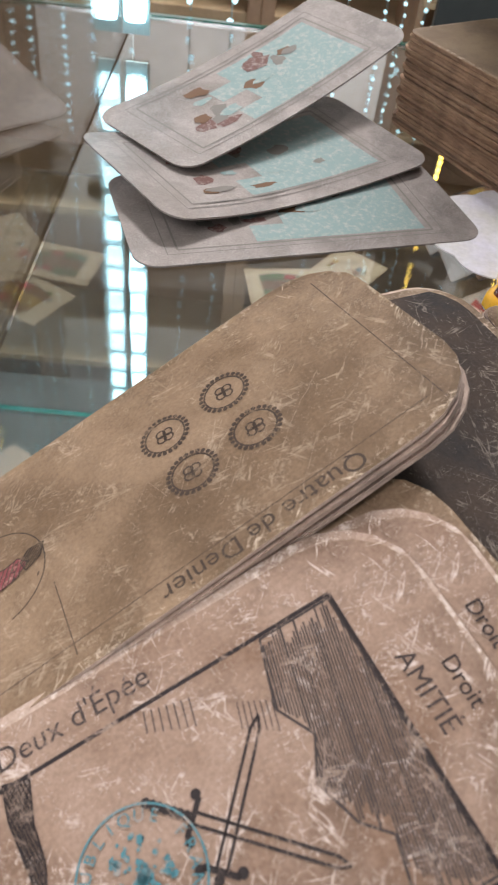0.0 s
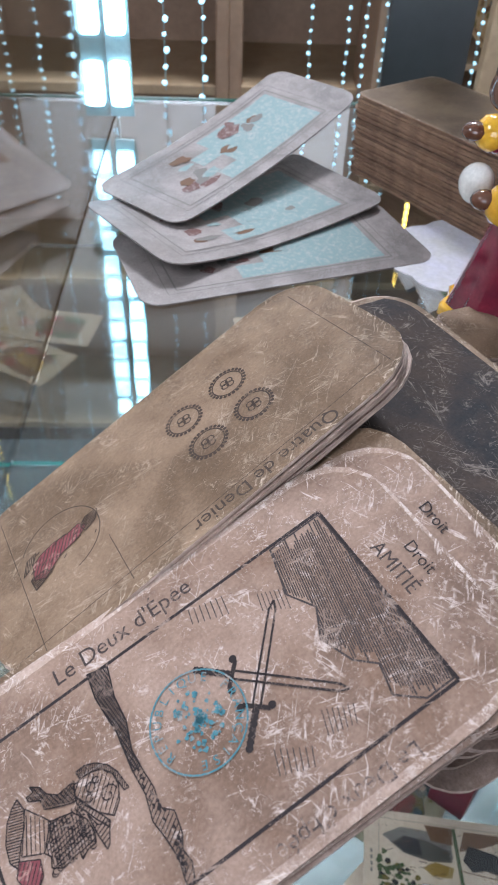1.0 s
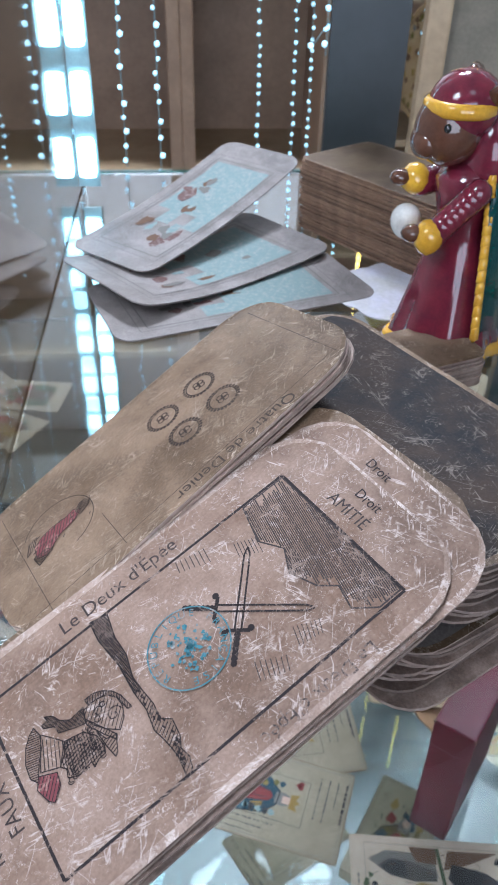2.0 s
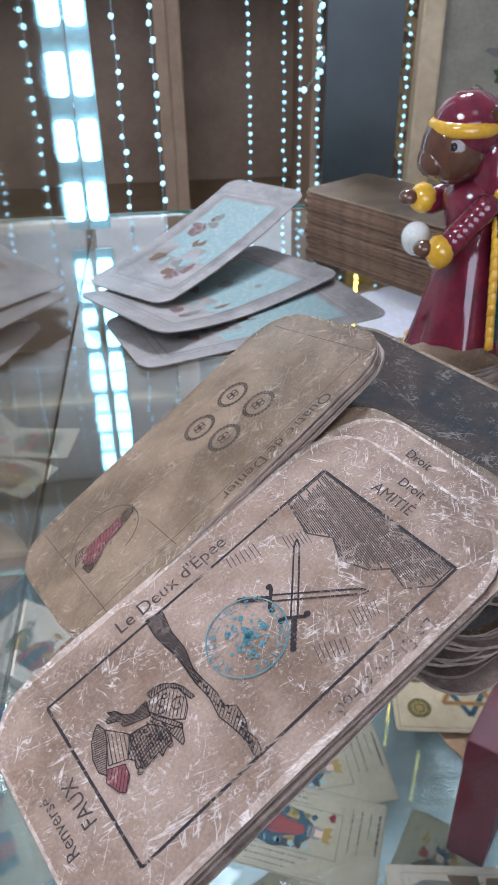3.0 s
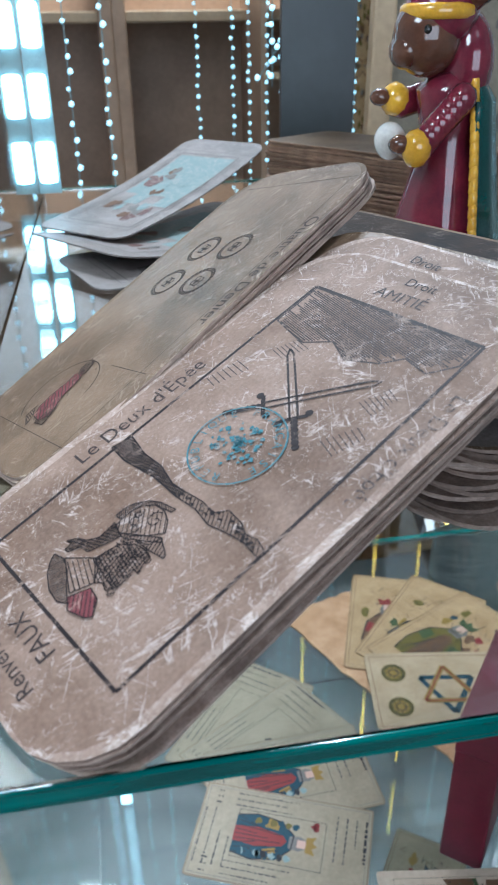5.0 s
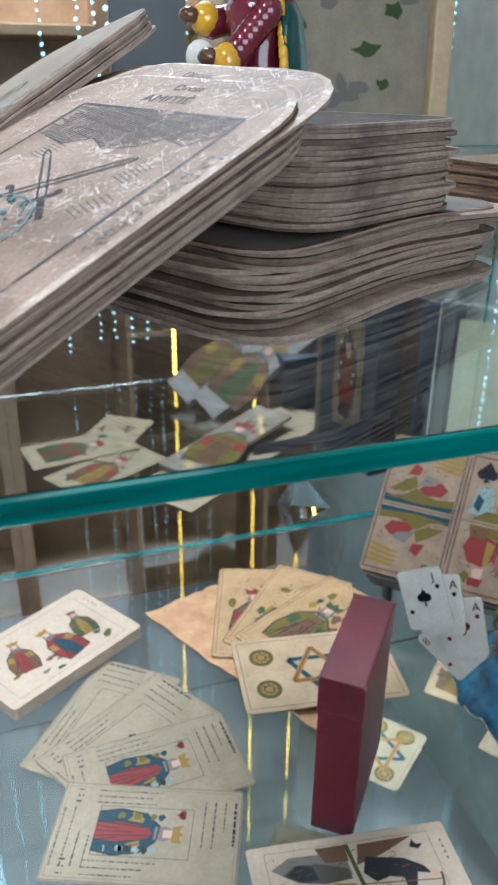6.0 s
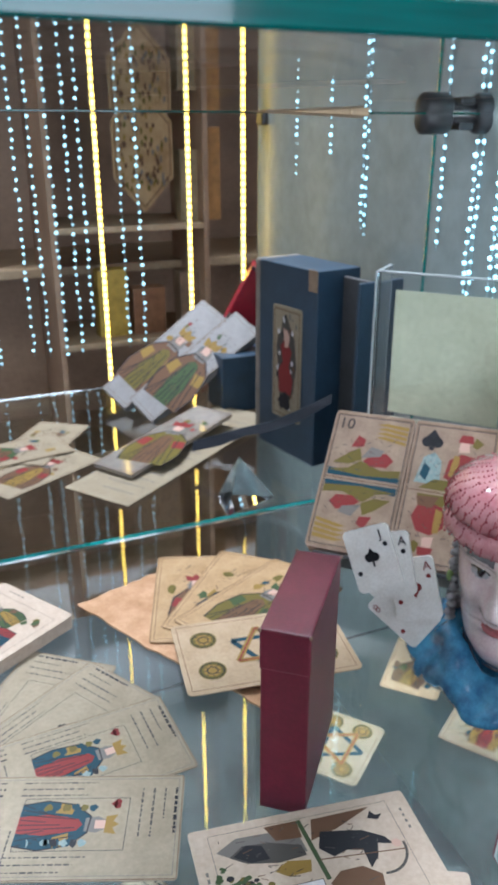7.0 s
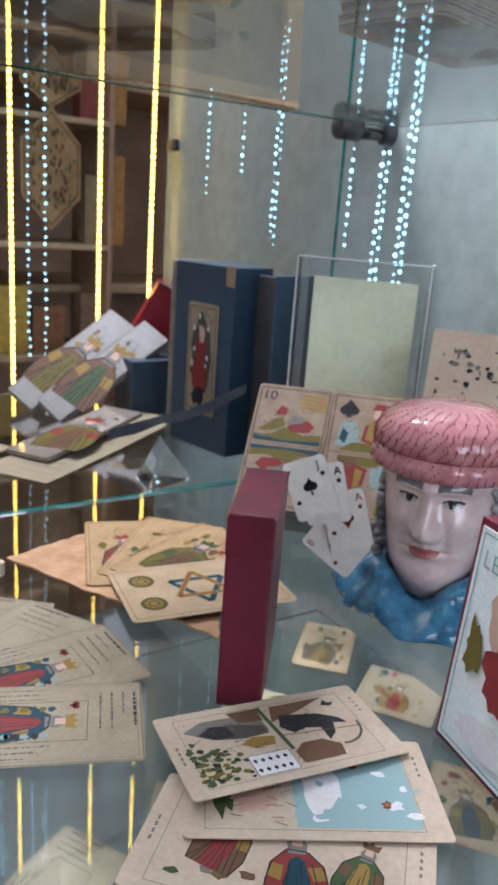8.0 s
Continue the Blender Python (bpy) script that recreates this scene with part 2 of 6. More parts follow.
# ---- mesh helpers ----
def link(name, bm, material, parent=None, label="", m=None, smooth=False):
    me = bpy.data.meshes.new(name)
    if smooth:
        for f in bm.faces:
            f.smooth = True
    bm.to_mesh(me)
    bm.free()
    me.materials.append(material)
    ob = new(name, me)
    if parent:
        ob.parent = parent
    if m is not None:
        ob.matrix_basis = m
    if label:
        ob["label"] = label
    return ob


def part(name, bm, material, parent, label="", m=None, smooth=False):
    return link(name, bm, material, parent, label, m, smooth)


def sheet(name, bm, face, edge, rim, parent, label="", m=None):
    """A card with its own face, cut edge and rubbed rim."""
    ob = part(name, bm, face, parent, label, m)
    ob.data.materials.append(edge)
    ob.data.materials.append(rim)
    return ob


def thing(name, m, label, category, group="", kind=""):
    ob = new(name)
    ob.empty_display_size = 0.01
    ob.matrix_basis = m
    return tagged(ob, label, category, group, kind)


def box_bm(size, at=(0, 0, 0), bevel=0.0, seg=2):
    bm = bmesh.new()
    bmesh.ops.create_cube(bm, size=1, matrix=Matrix.Translation(at) @ Matrix.Diagonal((*size, 1)))
    if bevel:
        bmesh.ops.bevel(bm, geom=bm.edges[:], offset=bevel, segments=seg, affect="EDGES", profile=0.6)
    return bm


def card_bm(L, W, r, t, bend=None, nx=18, ny=4):
    """Pasteboard plate, centred, top face at z = 0, rounded corners; bend(x, y) lifts it."""
    """Faces: 0 the sheet, 1 the cut edge, 2 the rubbed rim."""
    bend, ny = bend or (lambda x, y: 0.0), ny + 2
    bm = bmesh.new()
    xs = [-L / 2 + r * (1 - math.cos(k * math.pi / 10)) for k in range(5)]
    mid = [-L / 2 + r + (L - 2 * r) * k / nx for k in range(nx + 1)]
    xs = xs + mid + [-x for x in reversed(xs)]
    rows = []
    for x in xs:
        d = max(0.0, abs(x) - (L / 2 - r))
        half = W / 2 - r + math.sqrt(max(r * r - d * d, 1e-10))
        inner = half - min(0.0019, half * 0.3)
        ys = [-half] + [inner * (2 * j / (ny - 2) - 1) for j in range(ny - 1)] + [half]
        rows.append(([bm.verts.new((x, y, bend(x, y))) for y in ys], [bm.verts.new((x, y, bend(x, y) - t)) for y in ys]))
    for (a, b), (c, d) in zip(rows, rows[1:]):
        for j in range(ny):
            f = bm.faces.new((a[j], c[j], c[j + 1], a[j + 1]))
            f.material_index = 2 if j in (0, ny - 1) or abs(a[j].co.x + c[j].co.x) / 2 > L / 2 - 0.0017 else 0
            bm.faces.new((b[j + 1], d[j + 1], d[j], b[j]))
        bm.faces.new((b[0], d[0], c[0], a[0])).material_index = 1
        bm.faces.new((a[-1], c[-1], d[-1], b[-1])).material_index = 1
    for (a, b), flip in ((rows[0], False), (rows[-1], True)):
        for j in range(ny):
            q = (a[j], a[j + 1], b[j + 1], b[j])
            bm.faces.new(tuple(reversed(q)) if flip else q).material_index = 1
    bmesh.ops.recalc_face_normals(bm, faces=bm.faces[:])
    return bm


class Print:
    """Flat printed shapes in a card's plane, gathered by colour."""

    def __init__(self, lift=0.00006, bend=None):
        self.sets, self.lift, self.bend = {}, lift, bend or (lambda x, y: 0.0)

    def poly(self, key, pts, up=0):
        bm = self.sets.setdefault(key, bmesh.new())
        vs = [bm.verts.new((x, y, self.bend(x, y) + self.lift * (1 + up))) for x, y in pts]
        f = bm.faces.new(vs)
        f.normal_update()
        if f.normal.z < 0:
            f.normal_flip()

    def line(self, key, p, q, w, up=0, cuts=1):
        dx, dy = q[0] - p[0], q[1] - p[1]
        d = math.hypot(dx, dy) or 1
        ox, oy = -dy / d * w / 2, dx / d * w / 2
        for k in range(cuts):
            a, b = k / cuts, (k + 1) / cuts
            s, e = (p[0] + dx * a, p[1] + dy * a), (p[0] + dx * b, p[1] + dy * b)
            self.poly(key, [(s[0] + ox, s[1] + oy), (e[0] + ox, e[1] + oy), (e[0] - ox, e[1] - oy), (s[0] - ox, s[1] - oy)], up)

    def path(self, key, pts, w, up=0):
        for p, q in zip(pts, pts[1:]):
            self.line(key, p, q, w, up)

    def border(self, key, x0, y0, x1, y1, w, up=0):
        for p, q in (((x0, y0), (x1, y0)), ((x1, y0), (x1, y1)), ((x1, y1), (x0, y1)), ((x0, y1), (x0, y0))):
            self.line(key, p, q, w, up, 4)

    def disc(self, key, c, r, up=0, squash=1.0, n=20, wobble=0.0, seed=0):
        rnd = random.Random(seed)
        pts = []
        for k in range(n):
            a, s = 2 * math.pi * k / n, 1 + wobble * (rnd.random() - 0.5)
            pts.append((c[0] + r * s * math.cos(a), c[1] + r * s * squash * math.sin(a)))
        self.poly(key, pts, up)

    def ring(self, key, c, r, w, up=0, a0=0.0, a1=360.0, n=40):
        n = max(6, int(n * (a1 - a0) / 360))
        pts = [(c[0] + r * math.cos(radians(a0 + (a1 - a0) * k / n)), c[1] + r * math.sin(radians(a0 + (a1 - a0) * k / n))) for k in range(n + 1)]
        self.path(key, pts, w, up)

    def blob(self, key, x0, y0, x1, y1, up=0, seed=0, n=16, rough=0.5):
        """An uneven patch that fills a box."""
        rnd = random.Random(seed)
        pts = []
        for k in range(n):
            a = 2 * math.pi * k / n
            s = 1 - rough * rnd.random()
            pts.append(((x0 + x1) / 2 + (x1 - x0) / 2 * s * math.cos(a), (y0 + y1) / 2 + (y1 - y0) / 2 * s * math.sin(a)))
        self.poly(key, pts, up)

    def hatch(self, key, pts, gap, turn, w, up=0, seed=0):
        """Engraver's strokes that fill an outline."""
        rnd = random.Random(seed)
        c, d = math.cos(radians(turn)), math.sin(radians(turn))
        loc = [(x * c + y * d, -x * d + y * c) for x, y in pts]
        lo, hi = min(q for _, q in loc), max(q for _, q in loc)
        q = lo + gap / 2
        while q < hi:
            cuts = sorted(a[0] + (q - a[1]) / (b[1] - a[1]) * (b[0] - a[0]) for a, b in zip(loc, loc[1:] + loc[:1]) if (a[1] > q) != (b[1] > q))
            for x0, x1 in zip(cuts[::2], cuts[1::2]):
                x0, x1 = x0 + rnd.uniform(0, 0.1) * (x1 - x0), x1 - rnd.uniform(0, 0.12) * (x1 - x0)
                self.line(key, (x0 * c - q * d, x0 * d + q * c), (x1 * c - q * d, x1 * d + q * c), w * rnd.uniform(0.7, 1.2), up)
            q += gap
        self.path(key, list(pts) + [pts[0]], w * 1.3, up)

    def done(self, parent, names, mats=None, m=None):
        for key, bm in self.sets.items():
            tagged(part(names.get(key, "print"), bm, (mats or M_PRINT)[key], parent, m=m), kind="stuff")


def text_on(words, size, at, turn, material, parent, lift=0.00009, name="lettering", align="LEFT"):
    cu = bpy.data.curves.new(name, "FONT")
    cu.body, cu.size, cu.resolution_u, cu.align_x = words, size, 3, align
    tmp = bpy.data.objects.new(name, cu)
    scene.collection.objects.link(tmp)
    me = bpy.data.meshes.new_from_object(tmp.evaluated_get(bpy.context.evaluated_depsgraph_get()))
    bpy.data.objects.remove(tmp)
    me.materials.append(material)
    ob = new(name, me)
    ob.parent = parent
    ob.matrix_basis = pose(at[0], at[1], lift, 0, 0, turn)
    return ob


def arc_text(words, size, c, r, a0, a1, material, parent, lift):
    """Letters set round a circle, clockwise, as one printed part."""
    bm = bmesh.new()
    for k, ch in enumerate(words):
        if ch != " ":
            a = radians(a0 + (a1 - a0) * k / (len(words) - 1))
            ob = text_on(ch, size, (c[0] + r * math.cos(a), c[1] + r * math.sin(a)), math.degrees(a) - 90, material, parent, lift, align="CENTER")
            me = ob.data
            me.transform(ob.matrix_basis)
            bm.from_mesh(me)
            bpy.data.objects.remove(ob)
            bpy.data.meshes.remove(me)
    tagged(part("stamp_lettering", bm, material, parent), kind="stuff")


def robed(p, x, y, s, turn, robe, cloak, trim, up=1):
    """A plain robed shape, its head end along the turn."""
    c, d = math.cos(radians(turn)), math.sin(radians(turn))
    at = lambda a, b: (x + s * (a * c - b * d), y + s * (a * d + b * c))
    for key, pts, lev in (
        (cloak, [(-1, -0.5), (-0.5, -0.6), (0.1, -0.5), (0.42, -0.2), (0.45, 0.2), (0.1, 0.5), (-0.5, 0.6), (-1, 0.5)], 0),
        (robe, [(-1, -0.2), (-0.4, -0.26), (0.2, -0.14), (0.3, 0.0), (0.2, 0.14), (-0.4, 0.26), (-1, 0.2)], 0.4),
        (trim, [(-0.3, 0.3), (0.05, 0.25), (0.1, 0.45), (-0.2, 0.55)], 0.6),
        (trim, [(-0.2, -0.55), (0.1, -0.45), (0.05, -0.2), (-0.25, -0.3)], 0.6),
        ("grey", [(0.35, -0.16), (0.6, -0.2), (0.78, -0.1), (0.78, 0.1), (0.6, 0.2), (0.35, 0.16)], 0.8),
        ("pink", [(0.55, -0.1), (0.75, -0.1), (0.8, 0.0), (0.75, 0.1), (0.55, 0.1)], 1.0),
        (trim, [(0.76, -0.2), (1.0, -0.24), (0.92, -0.08), (1.04, 0.0), (0.92, 0.08), (1.0, 0.24), (0.76, 0.2)], 1.2)):
        p.poly(key, [at(a, b) for a, b in pts], up + lev)
    for k in range(9):
        b = -0.5 + k * 0.125
        p.line("black", at(-0.97, b), at(0.15 - 0.3 * (k % 3), b * 0.55), s * 0.022, up + 1.4)
    p.path("black", [at(a, b) for a, b in ((-1, -0.5), (-0.5, -0.6), (0.1, -0.5), (0.42, -0.2), (0.45, 0.2), (0.1, 0.5), (-0.5, 0.6), (-1, 0.5))], s * 0.03, up + 1.5)


def basis(o, u, n):
    """A pose from an origin, the long axis and the face's normal."""
    n = Vector(n).normalized()
    u = Vector(u)
    u = (u - n * u.dot(n)).normalized()
    v = n.cross(u)
    m = Matrix((u, v, n)).transposed().to_4x4()
    m.translation = Vector(o)
    return m


def stack(parent, L, W, r, height, count, material, seed, jitter=0.0012, turn=1.2, bend=None, drop=0.0, shrink=0.0, first=0):
    """Cards of a pack below its top card, one object each, on two or three shared meshes."""
    rnd = random.Random(seed)
    t = height / count * 0.93
    meshes = []
    for k in range(3):
        wave = (lambda x, y, k=k: (bend(x, y) if bend else 0.0) + 0.12 * t * math.sin(90 * x + 2.1 * k) + 0.08 * t * math.sin(140 * y + k))
        me = bpy.data.meshes.new("card")
        bm = card_bm(L - shrink * k, W - shrink * k, r, t, wave, 14, 3)
        bm.to_mesh(me)
        bm.free()
        me.materials.append(material)
        meshes.append(me)
    for k in range(first, count):
        ob = new("card", meshes[k % 3])
        ob.parent = parent
        ob.matrix_basis = pose(rnd.uniform(-jitter, jitter), rnd.uniform(-jitter, jitter), -drop - k * height / count, 0, 0, rnd.uniform(-turn, turn))


# ---- the room and the case ----
def slab(name, lo, hi, material, label, category="wall", bevel=0.0, kind="structure"):
    size = [b - a for a, b in zip(lo, hi)]
    ob = link(name, box_bm(size, [(a + b) / 2 for a, b in zip(lo, hi)], bevel), material)
    return tagged(ob, label, category, "", kind)


slab("floor", (-2.2, -2.2, -1.2), (2.2, 2.4, -1.1), M_FLOOR, "dark brown wooden shop floor", "floor")
slab("ceiling", (-2.2, -2.2, 1.6), (2.2, 2.4, 1.7), M_ROOM, "dim plaster shop ceiling", "ceiling")
slab("wall_west", (-2.3, -2.2, -1.1), (-2.2, 2.4, 1.6), M_ROOM, "grey-brown plaster shop wall")
slab("wall_east", (2.2, -2.2, -1.1), (2.3, 2.4, 1.6), M_ROOM, "grey-brown plaster shop wall")
for lo, hi in (((-2.2, -2.3, -1.1), (-0.7, -2.2, 1.6)), ((0.9, -2.3, -1.1), (2.2, -2.2, 1.6)), ((-0.7, -2.3, -1.1), (0.9, -2.2, -0.25)), ((-0.7, -2.3, 0.95), (0.9, -2.2, 1.6))):
    slab("wall_south", lo, hi, M_ROOM, "plaster shop wall round the unseen opening of the front light")
slab("wall_north", (-2.2, 2.4, -1.1), (2.2, 2.5, 1.6), M_ROOM, "grey-brown plaster shop wall")

XL, XR, BASE_Z = -0.0592, 0.466, -0.3481
slab("case_panel_east", (XR, -0.45, -0.75), (XR + 0.015, 0.845, 0.6), M_WALL, "glossy pale grey side panel of the display case", "case panel")
slab("case_base", (-0.4, -0.45, -0.77), (XR, 0.9, -0.75), M_BASE, "grey base panel of the display case", "case base")


def glass_sheet(name, lo, hi, label, edges):
    """A clear sheet with its cut edges as teal strips."""
    ob = thing(name, Matrix.Identity(4), label, "glass shelf", "", "structure")
    size = [b - a for a, b in zip(lo, hi)]
    p = part("pane", box_bm(size, [(a + b) / 2 for a, b in zip(lo, hi)]), M_GLASS, ob)
    p.visible_shadow = False
    for e in edges:
        a, b = list(lo), list(hi)
        if e == "front":
            a[1], b[1] = lo[1] - 0.0012, lo[1] - 0.0001
        elif e == "back":
            a[1], b[1], a[2], b[2] = hi[1] + 0.0001, hi[1] + 0.0045, lo[2] - 0.0008, hi[2] + 0.0006
        elif e == "north_post":
            a[1], b[1] = hi[1] + 0.0001, hi[1] + 0.0012
        s = [q - w for w, q in zip(a, b)]
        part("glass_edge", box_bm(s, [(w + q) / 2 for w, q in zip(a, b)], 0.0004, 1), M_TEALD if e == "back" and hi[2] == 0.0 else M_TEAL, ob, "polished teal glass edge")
    return ob


glass_sheet("shelf_upper", (XL + 0.0006, -0.0948, -0.0042), (XR - 0.001, 0.374, 0.0), "clear upper glass shelf with teal cut edges", ("front", "back"))
glass_sheet("shelf_lower", (XL - 0.2, -0.13, BASE_Z - 0.005), (XR - 0.001, 0.413, BASE_Z), "clear lower glass shelf with teal cut edges", ("front", "back"))
glass_sheet("shelf_rear", (XL - 0.2, 0.419, BASE_Z - 0.005), (XR - 0.001, 0.845, BASE_Z), "clear rear glass shelf behind the lower one", ("front",))
glass_sheet("glass_wall_west", (XL - 0.006, -0.09, -0.34), (XL, 0.366, 0.5), "clear glass side wall of the display case", ())
glass_sheet("shelf_bottom", (XL - 0.2, -0.13, -0.5265), (XR - 0.001, 0.413, -0.52), "clear glass shelf near the bottom of the case", ("front",))

# ---- light strips ----
def led_strip(x, y, z0, z1, step, size, led, label, face=(0, -1)):
    ob = thing("led_strip", pose(x, y, z0), label, "light strip", "light strips")
    part("tape", box_bm((size * 1.25, 0.0012, z1 - z0), (0, 0.003, (z1 - z0) / 2)), M_TAPE, ob)
    bm = box_bm((size, 0.003, min(size * 2.2, step * 0.72)), bevel=size * 0.28, seg=2)
    first = part("led", bm, led, ob)
    k, n = 0, int((z1 - z0) / step)
    for k in range(n):
        o = first if k == 0 else new("led", first.data)
        o.parent = ob
        o.matrix_basis = pose(0, 0, (k + 0.5) * step)
    return ob


led_strip(XL + 0.0068, 0.325, 0.006, 0.46, 0.036, 0.0105, M_LED, "cold white LED strip in the corner of the case")
led_strip(XL + 0.0068, 0.325, BASE_Z + 0.004, -0.01, 0.0165, 0.0085, M_LEDD, "cold white LED strip below the upper shelf")
led_strip(XL + 0.0068, 0.300, -0.518, BASE_Z - 0.007, 0.0165, 0.009, M_LEDD, "cold white LED strip below the lower shelf")


def light_string(points, step, size, label):
    """A cord of tiny lamps that hangs along a line of points."""
    ob = thing("light_string", Matrix.Identity(4), label, "light string", "hanging light strings")
    bm, cord = bmesh.new(), bmesh.new()
    left = 0.0
    for p, q in zip(points, points[1:]):
        p, q = Vector(p), Vector(q)
        d = (q - p).length
        s = left
        while s < d:
            bmesh.ops.create_icosphere(bm, subdivisions=1, radius=size * random.uniform(0.7, 1.15), matrix=Matrix.Translation(p.lerp(q, s / d) + Vector((random.uniform(-1, 1), 0, 0)) * size * 0.7))
            s += step * random.uniform(0.8, 1.2)
        left = s - d
        m = (q - p).to_track_quat("Z", "Y").to_matrix().to_4x4()
        bmesh.ops.create_cone(cord, cap_ends=True, segments=5, radius1=size * 0.22, radius2=size * 0.22, depth=d, matrix=Matrix.Translation((p + q) / 2) @ m)
    tagged(part("lamp_chain", bm, M_LEDS, ob), kind="stuff")
    part("cord", cord, M_TAPE, ob)
    return ob


COLD = "cold white beaded light string hanging down"
for x, low in ((-0.014, -0.045), (-0.042, -0.034), (0.117, 0.050), (0.125, 0.045), (0.171, 0.056)):
    light_string([(x, 0.5, 1.6), (x + 0.002, 0.5, 0.5), (x + 0.002, 0.5, low)], 0.0125, 0.0023, COLD)
light_string([(0.158, 0.5, 1.6), (0.158, 0.5, 0.4), (0.154, 0.5, 0.12), (0.106, 0.5, 0.054)], 0.0125, 0.0023, "cold white light string looped to one side")


# ---- packs of the upper shelf ----
A_M = basis((0.0128, -0.0418, 0.0310), (0.8111, 0.4399, 0.3855), (-0.3222, -0.2141, 0.9221))
B_M = basis((0.0063, 0.0377, 0.0407), (0.8155, 0.3343, 0.4725), (-0.4926, -0.0278, 0.8698)) @ pose(0, 0, 0, 0, 0, 8.2)


def swords_pack():
    ob = thing("card_pack", A_M, "thick pack of worn old cards, two crossed swords printed on top", "playing cards", "old card packs")
    mid = pose(-0.0153, 0.0012, 0)
    top = sheet("top_card", card_bm(0.1175, 0.0635, 0.0155, 0.0007, None, 20, 6), M_CARD, M_EDGE, M_RIM, ob, "worn pink-beige card with scuffed edges", mid)
    p = Print()
    K, S, R, H = "k", "s", "r", "h"
    p.border(K, -0.0588, -0.0224, 0.0289, 0.0222, 0.0007)
    # divider: a twisted rod across the card, dark above and pale below
    rod_dark = [(-0.0293, 0.0229), (-0.0249, 0.0217), (-0.0263, 0.0152), (-0.0263, 0.0094), (-0.0278, 0.0037), (-0.0276, 0.0002), (-0.0293, 0.0002), (-0.0289, 0.0085), (-0.0298, 0.0173)]
    rod_pale = [(-0.0276, 0.0002), (-0.0271, -0.0049), (-0.0277, -0.0085), (-0.0256, -0.0105), (-0.0261, -0.0145), (-0.0273, -0.0169), (-0.0268, -0.0195), (-0.0277, -0.0222), (-0.0293, -0.0223), (-0.0286, -0.0176), (-0.0292, -0.0130), (-0.0299, -0.0098), (-0.0290, -0.0048), (-0.0293, 0.0002)]
    p.hatch(K, rod_dark, 0.00042, 25, 0.00026, 1, 1)
    p.hatch(K, rod_dark, 0.0006, 100, 0.00022, 2, 2)
    p.hatch(K, rod_pale, 0.0008, 35, 0.0002, 1, 3)
    rnd = random.Random(14)
    for k in range(26):
        v = rnd.uniform(-0.0215, 0.0005)
        u = -0.0282 + rnd.uniform(-0.0006, 0.0008) + (0.0008 if -0.016 < v < -0.009 else 0)
        p.blob(K, u - 0.0004, v - 0.0007, u + 0.0004, v + 0.0007, 2, k, 7)
    # crossed swords: blades as double lines, guards, grips, pommels
    for ax, tip, end in ((1, (0.0124, -0.0119), (-0.0125, 0.0118)), (2, (0.0105, 0.0116), (-0.0105, -0.0118))):
        d = Vector((tip[0] - end[0], tip[1] - end[1]))
        L = d.length
        d.normalize()
        o = Vector((-d.y, d.x))
        g = Vector(end) + d * L * 0.33
        t = Vector(tip)
        for s in (-1, 1):
            p.line(K, g + o * s * 0.0008, t - d * 0.002 + o * s * 0.0007, 0.00046, 1)
            p.line(K, t - d * 0.002 + o * s * 0.0007, t, 0.00046, 1)
        p.line(K, g + o * 0.0028, g - o * 0.0028, 0.0009, 1)
        p.disc(K, g + o * 0.003 - d * 0.0006, 0.0008, 1)
        p.disc(K, g - o * 0.003 + d * 0.0006, 0.0008, 1)
        for k in range(7):
            p.disc(K, g - d * (0.001 + 0.0011 * k), 0.0008, 1 + k % 2, 1, 8)
    # hatched ground at the far end, a few loose strokes by the blades
    rnd = random.Random(4)
    p.hatch(H, [(0.0285, 0.0216), (0.0285, -0.0216), (0.0225, -0.0216), (0.0180, -0.0175), (0.0195, -0.0115), (0.0160, -0.0080), (0.0135, -0.0010), (0.0165, 0.0050), (0.0132, 0.0110), (0.0160, 0.0216)], 0.00047, 78, 0.00031, 0, 9)
    for k in range(7):
        p.line(H, (0.0015 - 0.0012 * k, 0.0150 + 0.0005 * k), (0.0022 - 0.0012 * k, 0.0195 + 0.0003 * k), 0.00022)
        p.line(H, (0.0075 + 0.0008 * k, 0.0110 - 0.0005 * k), (0.0085 + 0.0008 * k, 0.0150 - 0.0004 * k), 0.00018)
        p.line(H, (-0.0065 + 0.0010 * k, -0.0170 - 0.0004 * k), (-0.0050 + 0.0010 * k, -0.0125 - 0.0006 * k), 0.0002)
        p.line(H, (0.0045 + 0.0009 * k, -0.0165 - 0.0002 * k), (0.0060 + 0.0009 * k, -0.0120 - 0.0004 * k), 0.00018)
    # head in an antique helmet: crest, bowl, visor, cheek piece, tail, collar, beard
    crest = [(-0.0391, 0.0069), (-0.0371, 0.0070), (-0.0349, 0.0060), (-0.0330, 0.0042), (-0.0319, 0.0020), (-0.0312, -0.0019), (-0.0322, -0.0017), (-0.0328, 0.0023), (-0.0345, 0.0044), (-0.0369, 0.0052), (-0.0388, 0.0052)]
    bowl = [(-0.0388, 0.0052), (-0.0369, 0.0052), (-0.0345, 0.0044), (-0.0329, 0.0022), (-0.0327, -0.0002), (-0.0337, -0.0027), (-0.0357, -0.0046), (-0.0382, -0.0021), (-0.0399, 0.0004), (-0.0409, 0.0030), (-0.0405, 0.0049)]
    visor = [(-0.0409, 0.0030), (-0.0382, -0.0021), (-0.0367, -0.0049), (-0.0373, -0.0058), (-0.0391, -0.0028), (-0.0412, 0.0016)]
